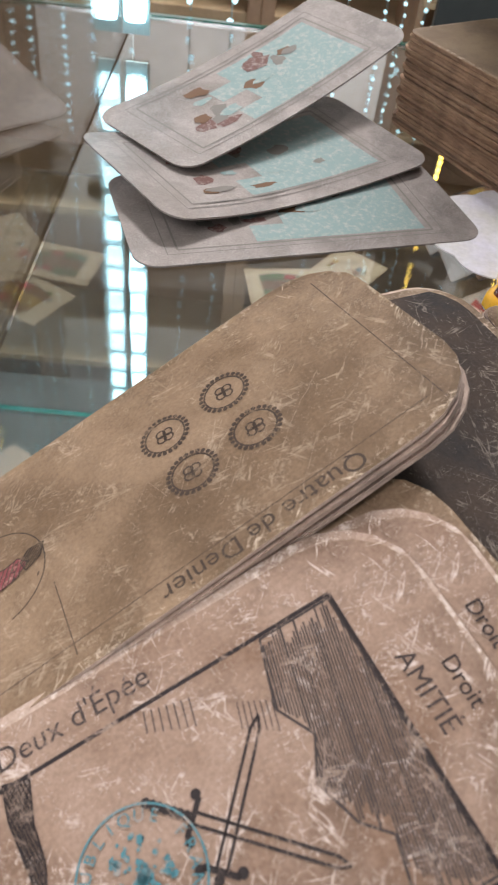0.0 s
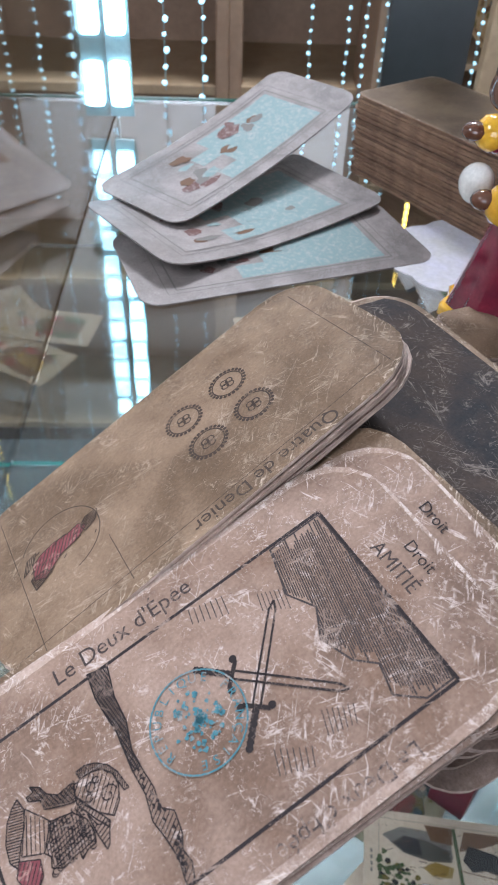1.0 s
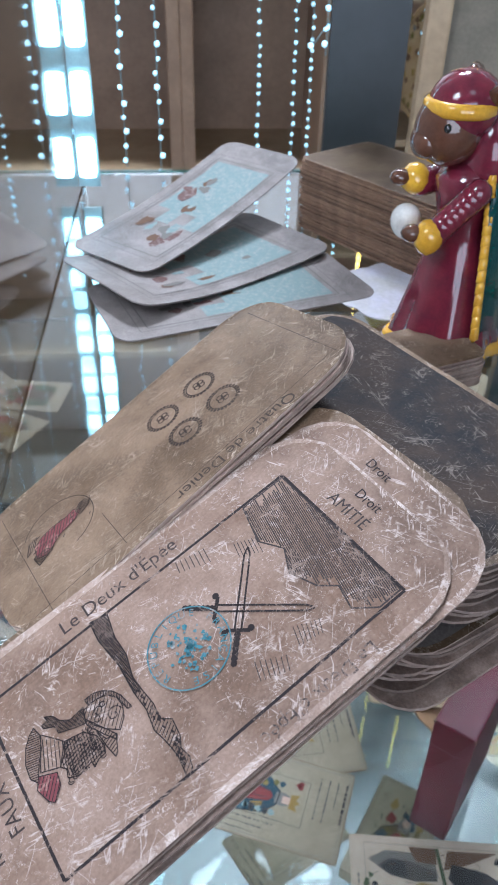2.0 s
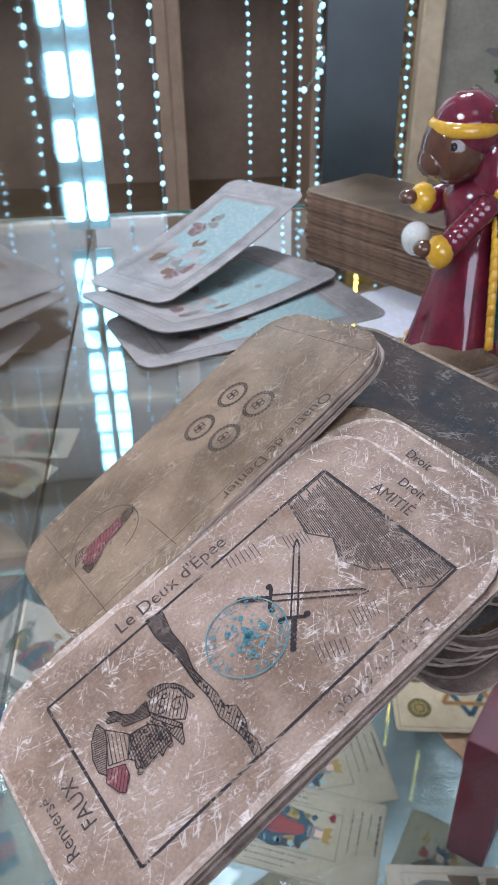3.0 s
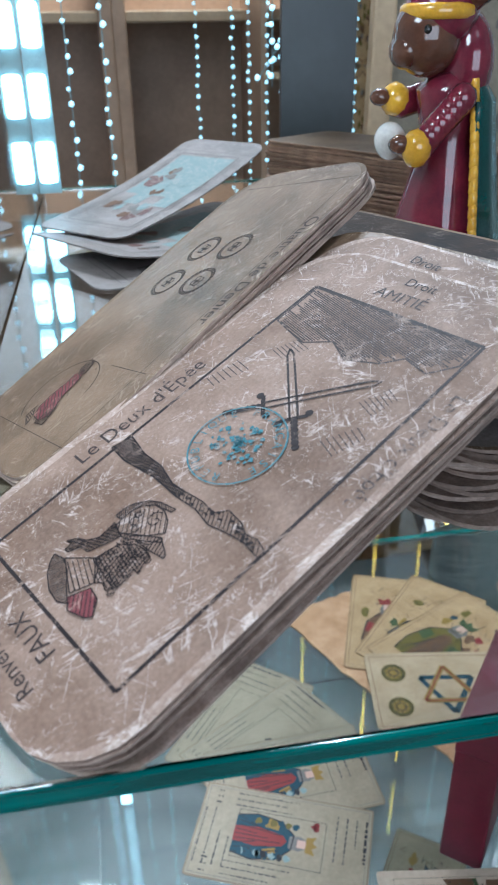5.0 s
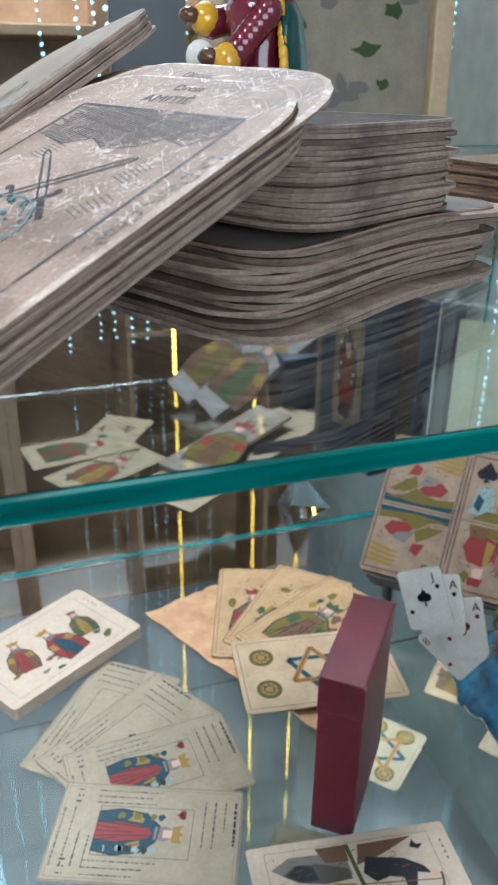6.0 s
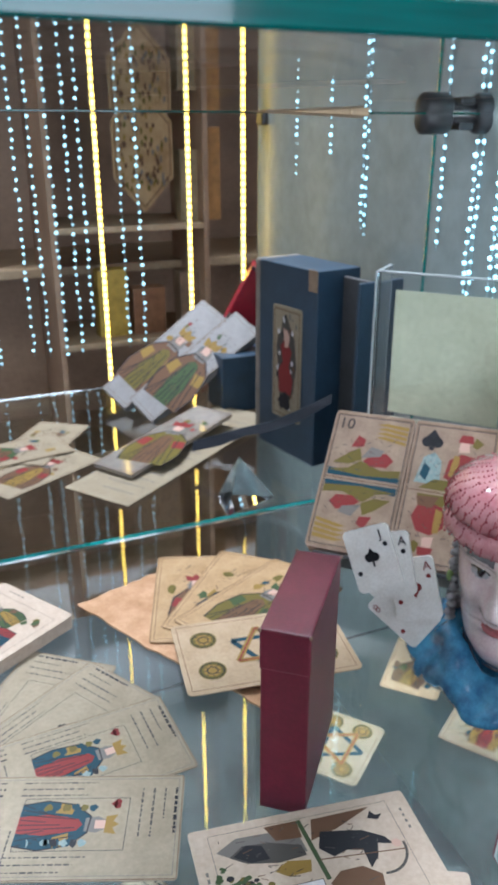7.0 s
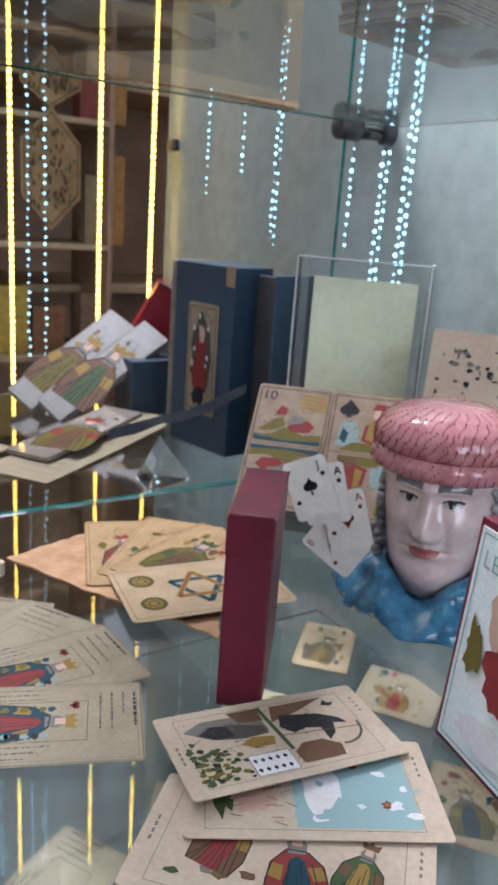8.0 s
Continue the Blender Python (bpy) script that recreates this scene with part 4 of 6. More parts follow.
def scene_face(seed, ground):
    def draw(p, L, W):
        rnd = random.Random(seed)
        p.border("grey", -L * 0.42, -W * 0.42, L * 0.4, W * 0.42, 0.0003)
        if ground == "sky":
            for i in range(5):
                p.poly("sky", [(-L * 0.08 + L * 0.095 * i, -W * 0.4), (L * 0.015 + L * 0.095 * i, -W * 0.4), (L * 0.015 + L * 0.095 * i, W * 0.4), (-L * 0.08 + L * 0.095 * i, W * (0.4 if i else 0.25))])
            p.blob("white", -L * 0.05, -W * 0.35, L * 0.12, W * 0.3, 1, 4, 20, 0.4)
            p.blob("pink", -L * 0.38, -W * 0.3, -L * 0.1, W * 0.1, 2, 5, 16, 0.5)
            p.blob("pink", -L * 0.16, -W * 0.02, -L * 0.06, W * 0.22, 3, 6)
            p.blob("brown", -L * 0.12, W * 0.1, -L * 0.05, W * 0.24, 4, 7)
            p.blob("green", -L * 0.41, -W * 0.38, -L * 0.3, W * 0.3, 1, 8)
            for k in range(26):
                x, y = rnd.uniform(-L * 0.05, L * 0.34), rnd.uniform(-W * 0.36, W * 0.36)
                p.blob(("white", "sky")[k % 2], x, y, x + rnd.uniform(0.004, 0.014), y + rnd.uniform(0.003, 0.007), 1.5 + 0.02 * k, k, 10)
            for k in range(30):
                x, y = rnd.uniform(-L * 0.4, -L * 0.1), rnd.uniform(-W * 0.36, W * 0.2)
                p.line(("brown", "grey")[k % 2], (x, y), (x + 0.005, y + rnd.uniform(-0.003, 0.003)), 0.0004, 4.2)
            for c, r in (((L * 0.18, W * 0.22), 0.0028), ((L * 0.28, -W * 0.18), 0.0022)):
                p.disc("red", c, r, 3, 1, 16, 0.7, 3)
                p.disc("yellow", c, r * 0.5, 4)
        elif ground == "field":
            q = lambda pts: [(L * (-0.42 + 0.82 * a), W * (-0.42 + 0.84 * b)) for a, b in pts]
            p.poly("grey", q([(0.02, 0.80), (0.14, 0.92), (0.46, 0.90), (0.48, 0.62), (0.30, 0.60), (0.10, 0.70)]), 0.6)
            p.poly("brown", q([(0.30, 0.98), (0.48, 0.98), (0.48, 0.78), (0.34, 0.80)]), 0.9)
            p.poly("brown", q([(0.52, 0.72), (0.56, 0.96), (0.90, 0.97), (0.68, 0.80)]), 0.9)
            p.poly("ink_grey", q([(0.08, 0.72), (0.16, 0.82), (0.30, 0.80), (0.46, 0.70), (0.47, 0.58), (0.32, 0.56), (0.16, 0.62)]), 1.4)
            p.poly("black", q([(0.10, 0.72), (0.18, 0.82), (0.26, 0.78), (0.28, 0.62), (0.18, 0.62)]), 1.8)
            p.poly("black", q([(0.54, 0.62), (0.58, 0.80), (0.70, 0.76), (0.80, 0.72), (0.90, 0.60), (0.93, 0.50), (0.85, 0.54), (0.82, 0.40), (0.76, 0.30), (0.76, 0.50), (0.68, 0.54), (0.60, 0.50)]), 2.0)
            p.poly("yellow", q([(0.28, 0.48), (0.36, 0.56), (0.48, 0.52), (0.46, 0.40), (0.34, 0.40)]), 1.6)
            p.poly("brown", q([(0.54, 0.06), (0.53, 0.24), (0.60, 0.34), (0.72, 0.34), (0.80, 0.22), (0.78, 0.06)]), 1.6)
            p.line("green", *q([(0.49, 0.98), (0.53, 0.28)]), 0.0022, 2.2)
            p.line("brown", *q([(0.52, 0.50), (0.98, 0.42)]), 0.0006, 2.6)
            p.ring("ink_grey", (L * 0.27, -W * 0.02), 0.0125, 0.0013, 2.6, -100, 5)
            p.disc("pink", q([(0.945, 0.50)])[0], 0.0022, 3.0)
            p.poly("black", q([(0.86, 0.84), (0.89, 0.92), (0.91, 0.86), (0.95, 0.86), (0.91, 0.80)]), 2.4)
            for k in range(110):
                a, b = 0.30 * rnd.random() ** 1.2, 0.02 + 0.62 * rnd.random()
                if b < 0.66 - 1.2 * a:
                    p.disc(("green", "olive", "green", "black")[k % 4], q([(a, b)])[0], rnd.uniform(0.0010, 0.0022), 2.2 + 0.01 * k, 0.7, 7, 0.6, k)
            for k in range(60):
                a, b = rnd.uniform(0.04, 0.80), rnd.uniform(0.10, 0.95)
                x, y = q([(a, b)])[0]
                p.line(("black", "ink_grey", "brown")[k % 3], (x, y), (x + rnd.uniform(-0.005, 0.005), y + rnd.uniform(-0.002, 0.002)), 0.00035, 3.4)
            p.poly("white", q([(0.27, 0.02), (0.50, 0.02), (0.50, 0.30), (0.27, 0.30)]), 4)
            p.border("black", *q([(0.27, 0.02)])[0], *q([(0.50, 0.30)])[0], 0.0003, 4.5)
            for i in range(5):
                for j in range(2):
                    p.disc("black", q([(0.295 + 0.042 * i, 0.09 + 0.13 * j)])[0], 0.0012, 5, 1.3, 4)
        else:
            robed(p, -L * 0.2, 0.004, L * 0.16, 75, "red", "brown", "yellow", 2)
            robed(p, L * 0.05, -0.004, L * 0.18, 100, "blue", "red", "yellow", 4)
            robed(p, L * 0.26, 0.002, L * 0.14, 80, "yellow", "green", "brown", 6)
            for k in range(14):
                x, y = rnd.uniform(-L * 0.4, L * 0.32), rnd.uniform(-W * 0.4, -W * 0.2)
                p.blob(("brown", "green", "olive", "grey")[k % 4], x, y, x + 0.008, y + 0.005, 1 + k * 0.05, seed + k, 9)
        for k in range(4):
            p.line("grey", (L * 0.45, W * (0.32 - 0.06 * k)), (L * 0.45, W * (0.29 - 0.06 * k)), 0.0012, 1)
            p.line("grey", (-L * 0.46, W * (0.1 - 0.06 * k)), (-L * 0.46, W * (0.06 - 0.06 * k)), 0.0012, 1)
    return draw


G = "fanned peach picture cards"
flat_card(pose(0.100, -0.022, -0.3090, 0, 0, -46), 0.115, 0.062, M_PEACH, "peach-bordered card with red, blue and yellow figures", scene_face(51, "mixed"), G)
flat_card(pose(0.132, 0.004, -0.3070, 0, 0, -29), 0.110, 0.062, M_PEACH, "peach-bordered card with a pale blue sky and two stars", scene_face(52, "sky"), G)
flat_card(pose(0.1345, 0.0325, -0.3020, 0, 2.0, -7.3), 0.107, 0.056, M_PEACH, "peach-bordered card with a black reaper and a small card", scene_face(53, "field"), G)
flat_card(pose(0.007, 0.261, -0.3000, 0, 0, 32), 0.108, 0.07, M_PEACH, "thick peach-edged card with dark figures", scene_face(54, "mixed"), thick=0.009, r=0.003)
flat_card(pose(0.396, 0.208, -0.4681, 0, 0, 34), 0.070, 0.070, M_CREAM, "cream card with a red hatted figure on the bottom glass", rider_face(61), r=0.005)
flat_card(pose(0.385, 0.301, -0.4681, 0, 0, 44), 0.083, 0.052, M_COIN, "yellowed card with a small figure on the bottom glass", rider_face(62), r=0.005)
flat_card(pose(0.268, 0.242, -0.4681, 0, 0, 39), 0.070, 0.058, M_CREAM, "cream card with round emblems on the bottom glass", coin_face, r=0.005)
flat_card(pose(0.347, 0.083, -0.4681, 0, 0, 38), 0.081, 0.060, M_COIN, "large yellowed card with red and green shapes", rider_face(64), r=0.005)
flat_card(pose(0.150, 0.140, -0.455, 0, 0, 55), 0.09, 0.055, M_CREAM, "pack of cream cards below the lower glass shelf", rider_face(63), thick=0.014)
flat_card(pose(0.065, 0.150, -0.468, 0, 0, 30), 0.09, 0.055, M_CREAM, "cream number card below the lower glass shelf", king_face(False))


def tarot_boxes():
    """Two packs stood side by side, leaning back."""
    up = Vector((0.50, 0.51, 0.70)).normalized()
    side = Vector((0.714, -0.700, 0)).normalized()
    n = side.cross(up).normalized()
    foot = Vector((0.2365, 0.2510, -0.2800))
    m = Matrix((side, up, n)).transposed().to_4x4()
    m.translation = foot
    easel = thing("display_easel", m, "dark acrylic easel that carries two tarot packs", "display stand")
    part("back_rest", box_bm((0.10, 0.085, 0.003), (0.062, 0.045, -0.0245), 0.0008, 1), M_BLACK, easel)
    part("ledge", box_bm((0.11, 0.003, 0.026), (0.062, -0.0025, -0.0125), 0.0008, 1), M_BLACK, easel)
    for x in (0.02, 0.105):
        leg = foot + side * x - n * 0.022
        bm = box_bm((0.004, 0.010, leg.z - LOWER + 0.006), (0, 0, 0), 0.0008, 1)
        part("leg", bm, M_BLACK, easel, "", m.inverted() @ Matrix.Translation((leg.x, leg.y, (leg.z + LOWER + 0.006) / 2)))
    for k in range(2):
        c = foot + side * (0.030 + 0.061 * k) + up * 0.0560
        m = Matrix((side, up, n)).transposed().to_4x4()
        m.translation = c
        ob = thing("card_pack", m, ("pack of tarot cards with a red bird and number ten", "pack of tarot cards with a spade and a red rider")[k], "playing cards", "leaning tarot packs")
        part("face", card_bm(0.060, 0.110, 0.003, 0.0006, None, 4, 2), M_FADED, ob)
        stack(ob, 0.060, 0.110, 0.003, 0.022, 16, M_EDGE, 70 + k, 0.0004, 0.3, None, 0.0006)
        p = Print(0.00004)
        p.border("black", -0.0275, -0.0515, 0.0275, 0.0515, 0.0006)
        p.border("brown", -0.0285, -0.0525, 0.0285, 0.0525, 0.0004)
        p.line("brown", (-0.0275, 0.0), (0.0275, 0.0), 0.0007)
        rnd = random.Random(80 + k)
        for half in (1, -1):
            at = lambda pts: [(half * x, half * y) for x, y in pts]
            if k == 0:
                p.poly("blue", at([(-0.0265, 0.002), (0.0265, 0.002), (0.0265, 0.008), (0.010, 0.010), (-0.006, 0.006), (-0.0265, 0.008)]), 0.5)
                p.poly("olive", at([(-0.0265, 0.006), (-0.012, 0.009), (-0.004, 0.016), (0.012, 0.010), (0.0265, 0.012), (0.0265, 0.006), (0.0, 0.004)]), 0.8)
                p.poly("red", at([(-0.002, 0.016), (0.004, 0.012), (0.016, 0.013), (0.020, 0.019), (0.014, 0.024), (0.004, 0.022)]), 1.2)
                p.poly("grey", at([(-0.004, 0.018), (0.002, 0.028), (0.012, 0.026), (0.010, 0.021)]), 1.5)
                p.poly("red", at([(-0.013, 0.026), (-0.009, 0.036), (-0.003, 0.033), (-0.004, 0.027)]), 1.4)
                p.poly("olive", at([(-0.024, 0.012), (-0.014, 0.021), (-0.006, 0.026), (-0.003, 0.017), (-0.012, 0.012)]), 1.3)
                for j in range(4):
                    p.poly("yellow", at([(0.0035, 0.036 + 0.0035 * j), (0.0265, 0.032 + 0.0040 * j), (0.0265, 0.0345 + 0.0042 * j), (0.010, 0.0375 + 0.0036 * j)]), 1.0 + 0.05 * j)
            else:
                p.poly("teal", at([(-0.024, 0.006), (-0.020, 0.026), (-0.013, 0.031), (-0.007, 0.024), (-0.006, 0.006)]), 1.0)
                p.poly("blue", at([(-0.021, 0.012), (-0.019, 0.022), (-0.014, 0.018), (-0.016, 0.008)]), 1.2)
                p.poly("red", at([(-0.004, 0.012), (-0.002, 0.026), (0.006, 0.032), (0.016, 0.030), (0.021, 0.020), (0.018, 0.011), (0.006, 0.009)]), 1.4)
                p.poly("yellow", at([(-0.001, 0.014), (0.001, 0.030), (0.005, 0.030), (0.005, 0.012)]), 1.6)
                p.poly("pink", at([(0.003, 0.033), (0.004, 0.041), (0.010, 0.041), (0.011, 0.034)]), 1.8)
                p.poly("red", at([(0.002, 0.041), (0.004, 0.047), (0.012, 0.047), (0.013, 0.041)]), 1.9)
                p.poly("olive", at([(0.012, 0.039), (0.014, 0.046), (0.020, 0.042), (0.016, 0.037)]), 1.9)
                p.poly("olive", at([(-0.020, 0.002), (-0.010, 0.010), (0.004, 0.010), (0.018, 0.008), (0.020, 0.002)]), 1.1)
                p.poly("brown", at([(0.004, 0.003), (0.008, 0.012), (0.018, 0.011), (0.020, 0.004)]), 2.0)
            for j in range(46):
                x, y = rnd.uniform(-0.024, 0.024), rnd.uniform(0.004, 0.034)
                p.line(("black", "brown", "ink_grey")[j % 3], (half * x, half * y), (half * (x + rnd.uniform(-0.004, 0.004)), half * (y + rnd.uniform(-0.003, 0.003))), 0.00035, 3)
        if k:
            for s in (-1, 1):
                p.disc("black", (-0.016 + s * 0.0035, 0.0385), 0.0042, 5)
            p.poly("black", [(-0.0232, 0.0395), (-0.0088, 0.0395), (-0.016, 0.0490)], 5)
            p.poly("black", [(-0.018, 0.032), (-0.014, 0.032), (-0.0155, 0.039), (-0.0165, 0.039)], 5)
        p.done(ob, {})
        if k == 0:
            text_on("10", 0.0125, (-0.0262, 0.0405), 0, M_PRINT["black"], ob, 0.0003)
            text_on("10", 0.0125, (0.0262, -0.0405), 180, M_PRINT["black"], ob, 0.0003)


tarot_boxes()


def blue_box():
    d = Vector((0.023, -0.12, 0)).normalized()
    m = Matrix((d, Vector((-d.y, d.x, 0)), Vector((0, 0, 1)))).transposed().to_4x4()
    m.translation = (0.3335, 0.47, LOWER)
    ob = thing("gift_box", m, "upright navy blue box with a small picture card on its front", "box")
    part("body", box_bm((0.092, 0.05, 0.19), (-0.012, 0.025, 0.095), 0.001), M_NAVY, ob)
    part("open_lid", box_bm((0.050, 0.006, 0.184), (0.062, 0.030, 0.092), 0.0012), surface("dark_box_lining", (0.055, 0.055, 0.06), (0.04, 0.038, 0.04), 40, 0.5), ob, "dark lining of the open lid")
    part("lid_rim", box_bm((0.004, 0.05, 0.188), (0.089, 0.025, 0.094), 0.001), M_NAVY, ob)
    part("worn_corner", box_bm((0.013, 0.0012, 0.020), (0.028, -0.0008, 0.181), 0.0004, 1), M_FADED, ob, "rubbed brown corner")
    part("spine", box_bm((0.010, 0.052, 0.19), (-0.0632, 0.027, 0.095), 0.003), M_TAUPE, ob)
    lab = part("label_card", card_bm(0.046, 0.114, 0.003, 0.0008, None, 4, 2), M_CREAM, ob, "small framed picture card", pose(-0.010, -0.0012, 0.094, 90, 0, 0))
    p = Print(0.0003)
    p.border("brown", -0.02, -0.053, 0.02, 0.053, 0.001)
    p.blob("ink_grey", -0.018, -0.05, 0.018, 0.05, 1, 3, 20, 0.25)
    rnd = random.Random(6)
    for k in range(40):
        x, y = rnd.uniform(-0.017, 0.014), rnd.uniform(-0.05, 0.046)
        p.blob(("white", "black", "grey", "brown")[k % 4], x, y, x + 0.004, y + rnd.uniform(0.004, 0.010), 1.2 + 0.01 * k, k, 8)
    p.poly("red", [(-0.011, -0.030), (-0.012, -0.008), (-0.005, 0.002), (-0.009, 0.018), (0.000, 0.026), (0.009, 0.014), (0.005, -0.002), (0.012, -0.014), (0.009, -0.030)], 2)
    p.blob("pink", -0.006, 0.015, 0.008, 0.04, 3, 5)
    p.blob("black", -0.016, -0.05, 0.014, -0.028, 3, 6)
    p.done(ob, {}, None, pose(-0.010, -0.0012, 0.094, 90, 0, 0))
    return ob


blue_box()


# ---- ceramics ----
def glaze(name, colour, other):
    return surface(name, colour, other, 90, 0.12, 0, 0.03, 0.8)


M_GBROWN = glaze("brown_glaze", (0.13, 0.055, 0.03), (0.09, 0.035, 0.02))
M_GRED = glaze("crimson_glaze", (0.19, 0.018, 0.035), (0.11, 0.012, 0.028))
M_GYEL = glaze("yellow_glaze", (0.75, 0.42, 0.03), (0.62, 0.3, 0.02))
M_GGREEN = glaze("green_glaze", (0.0, 0.06, 0.05), (0.0, 0.035, 0.035))
M_GWHITE = glaze("white_glaze", (0.74, 0.72, 0.67), (0.66, 0.62, 0.56))
M_GSKIN = glaze("pale_glaze", (0.66, 0.55, 0.53), (0.58, 0.42, 0.41))
M_GBLUE = glaze("blue_glaze", (0.05, 0.22, 0.36), (0.015, 0.075, 0.17))
M_GGREY = glaze("grey_glaze", (0.36, 0.36, 0.37), (0.26, 0.26, 0.28))
M_GPINK = glaze("pink_glaze", (0.52, 0.24, 0.25), (0.42, 0.15, 0.165))
M_GDARK = glaze("black_glaze", (0.015, 0.015, 0.015), (0.02, 0.02, 0.02))


def lathe(profile, n=32, ripple=None, arc=(0, 360)):
    """A turned body from (radius, height) pairs; ripple(angle, height) scales the radius."""
    bm = bmesh.new()
    rings = []
    for r, z in profile:
        rings.append([bm.verts.new((r * (ripple(a, z) if ripple else 1) * math.cos(a), r * (ripple(a, z) if ripple else 1) * math.sin(a), z)) for a in (2 * math.pi * k / n for k in range(n))])
    for a, b in zip(rings, rings[1:]):
        for k in range(n):
            bm.faces.new((a[k], a[(k + 1) % n], b[(k + 1) % n], b[k]))
    bm.faces.new(list(reversed(rings[0])))
    bm.faces.new(rings[-1])
    return bm


def egg(bm, c, r, turn=(0, 0, 0), sub=3):
    bmesh.ops.create_icosphere(bm, subdivisions=sub, radius=1, matrix=pose(*c, *turn) @ Matrix.Diagonal((*r, 1)))
    return bm


def append(bm, other):
    me = bpy.data.meshes.new("tmp")
    other.to_mesh(me)
    other.free()
    bm.from_mesh(me)
    bpy.data.meshes.remove(me)


def many(name, pieces, label, category, m):
    """One mesh of several glazed pieces: (bmesh, material)."""
    me = bpy.data.meshes.new(name)
    bm = bmesh.new()
    mats = []
    for b, mat in pieces:
        if mat not in mats:
            mats.append(mat)
        for f in b.faces:
            f.material_index, f.smooth = mats.index(mat), True
        append(bm, b)
    bm.to_mesh(me)
    bm.free()
    for mat in mats:
        me.materials.append(mat)
    ob = new(name, me)
    ob.matrix_basis = m
    return tagged(ob, label, category)


def figurine():
    """Ceramic fortune teller figure with a ball; faces -x, stands at its origin."""
    fold = lambda a, z: 1 + 0.07 * math.sin(9 * a) * max(0.0, 1 - z / 0.035)
    P = []
    P.append((lathe([(0.0225, 0.0), (0.0232, 0.003), (0.0205, 0.010), (0.0165, 0.022), (0.0125, 0.034), (0.0105, 0.042), (0.0125, 0.052), (0.0135, 0.058), (0.008, 0.064)], 40, fold), M_GRED))
    P.append((lathe([(0.0236, -0.0002), (0.0244, 0.001), (0.0242, 0.0035), (0.0228, 0.0045)], 40, lambda a, z: 1 + 0.07 * math.sin(9 * a) + 0.03 * math.sin(36 * a)), M_GYEL))
    bm = egg(bmesh.new(), (-0.0115, 0, 0.0755), (0.0135, 0.0115, 0.0135))
    egg(bm, (-0.0205, 0, 0.0710), (0.0055, 0.0075, 0.0062))
    P.append((bm, M_GBROWN))
    P.append((egg(bmesh.new(), (-0.0070, 0, 0.0825), (0.0140, 0.013, 0.0125)), M_GRED))
    P.append((egg(bmesh.new(), (0.004, 0, 0.066), (0.010, 0.014, 0.018)), M_GRED))
    band = lathe([(0.0132, 0.0795), (0.0142, 0.081), (0.0140, 0.0835), (0.0128, 0.0845)], 28)
    bmesh.ops.translate(band, verts=band.verts[:], vec=(-0.0085, 0, 0.001))
    P.append((band, M_GYEL))
    bm = bmesh.new()
    for s in (-1, 1):
        egg(bm, (-0.0165, s * 0.0098, 0.0775), (0.0015, 0.0015, 0.0017), sub=2)
    P.append((bm, M_GDARK))
    cape = lathe([(0.024, 0.012), (0.0215, 0.024), (0.0185, 0.04), (0.0165, 0.055), (0.010, 0.066)], 40, lambda a, z: 1 + 0.03 * math.sin(11 * a))
    bmesh.ops.delete(cape, geom=[v for v in cape.verts if v.co.x < 0.002], context="VERTS")
    bmesh.ops.delete(cape, geom=[f for f in cape.faces if len(f.verts) > 4], context="FACES")
    bmesh.ops.solidify(cape, geom=cape.faces[:], thickness=0.0012)
    P.append((cape, M_GGREEN))
    for s in (-1, 1):
        bm = bmesh.new()
        for k in range(16):
            t = k / 15
            egg(bm, (0.003, s * (0.0115 + 0.0125 * (1 - t)), 0.012 + 0.052 * t), (0.0022, 0.0018, 0.0034), sub=1)
        P.append((bm, M_GYEL))
        arm = bmesh.new()
        for k in range(8):
            t = k / 7
            egg(arm, (-0.002 - 0.013 * t, s * (0.0135 - 0.002 * t), 0.056 - (0.014 * t if s < 0 else 0.003 * t)), (0.0055, 0.005, 0.0055), sub=2)
        P.append((arm, M_GRED))
        zz = 0.0405 if s < 0 else 0.0545
        P.append((egg(bmesh.new(), (-0.018, s * 0.0115, zz), (0.006, 0.0062, 0.0062), sub=2), M_GYEL))
        P.append((egg(bmesh.new(), (-0.0245, s * 0.0105, zz + 0.001), (0.0045, 0.0038, 0.0032), sub=2), M_GBROWN))
    P.append((egg(bmesh.new(), (-0.0225, 0.0035, 0.0415), (0.0062, 0.0062, 0.0062)), M_GWHITE))
    bm = bmesh.new()
    for s in (-1, 1):
        egg(bm, (0.001, s * 0.012, 0.088), (0.005, 0.0025, 0.009), (s * -50, 30, 0), 2)
    P.append((bm, M_GBROWN))
    for bm, _ in P:
        for v in bm.verts:
            if v.co.z < 0.04:
                v.co.z = 0.04 - (0.04 - v.co.z) * 1.25
    many("figurine", P, "glazed ceramic figurine in crimson dress holding a white ball", "figurine", pose(0.1003, 0.1060, 0.0225, 0, 0, 4) @ Matrix.Diagonal((0.92, 0.92, 0.97, 1)))


figurine()


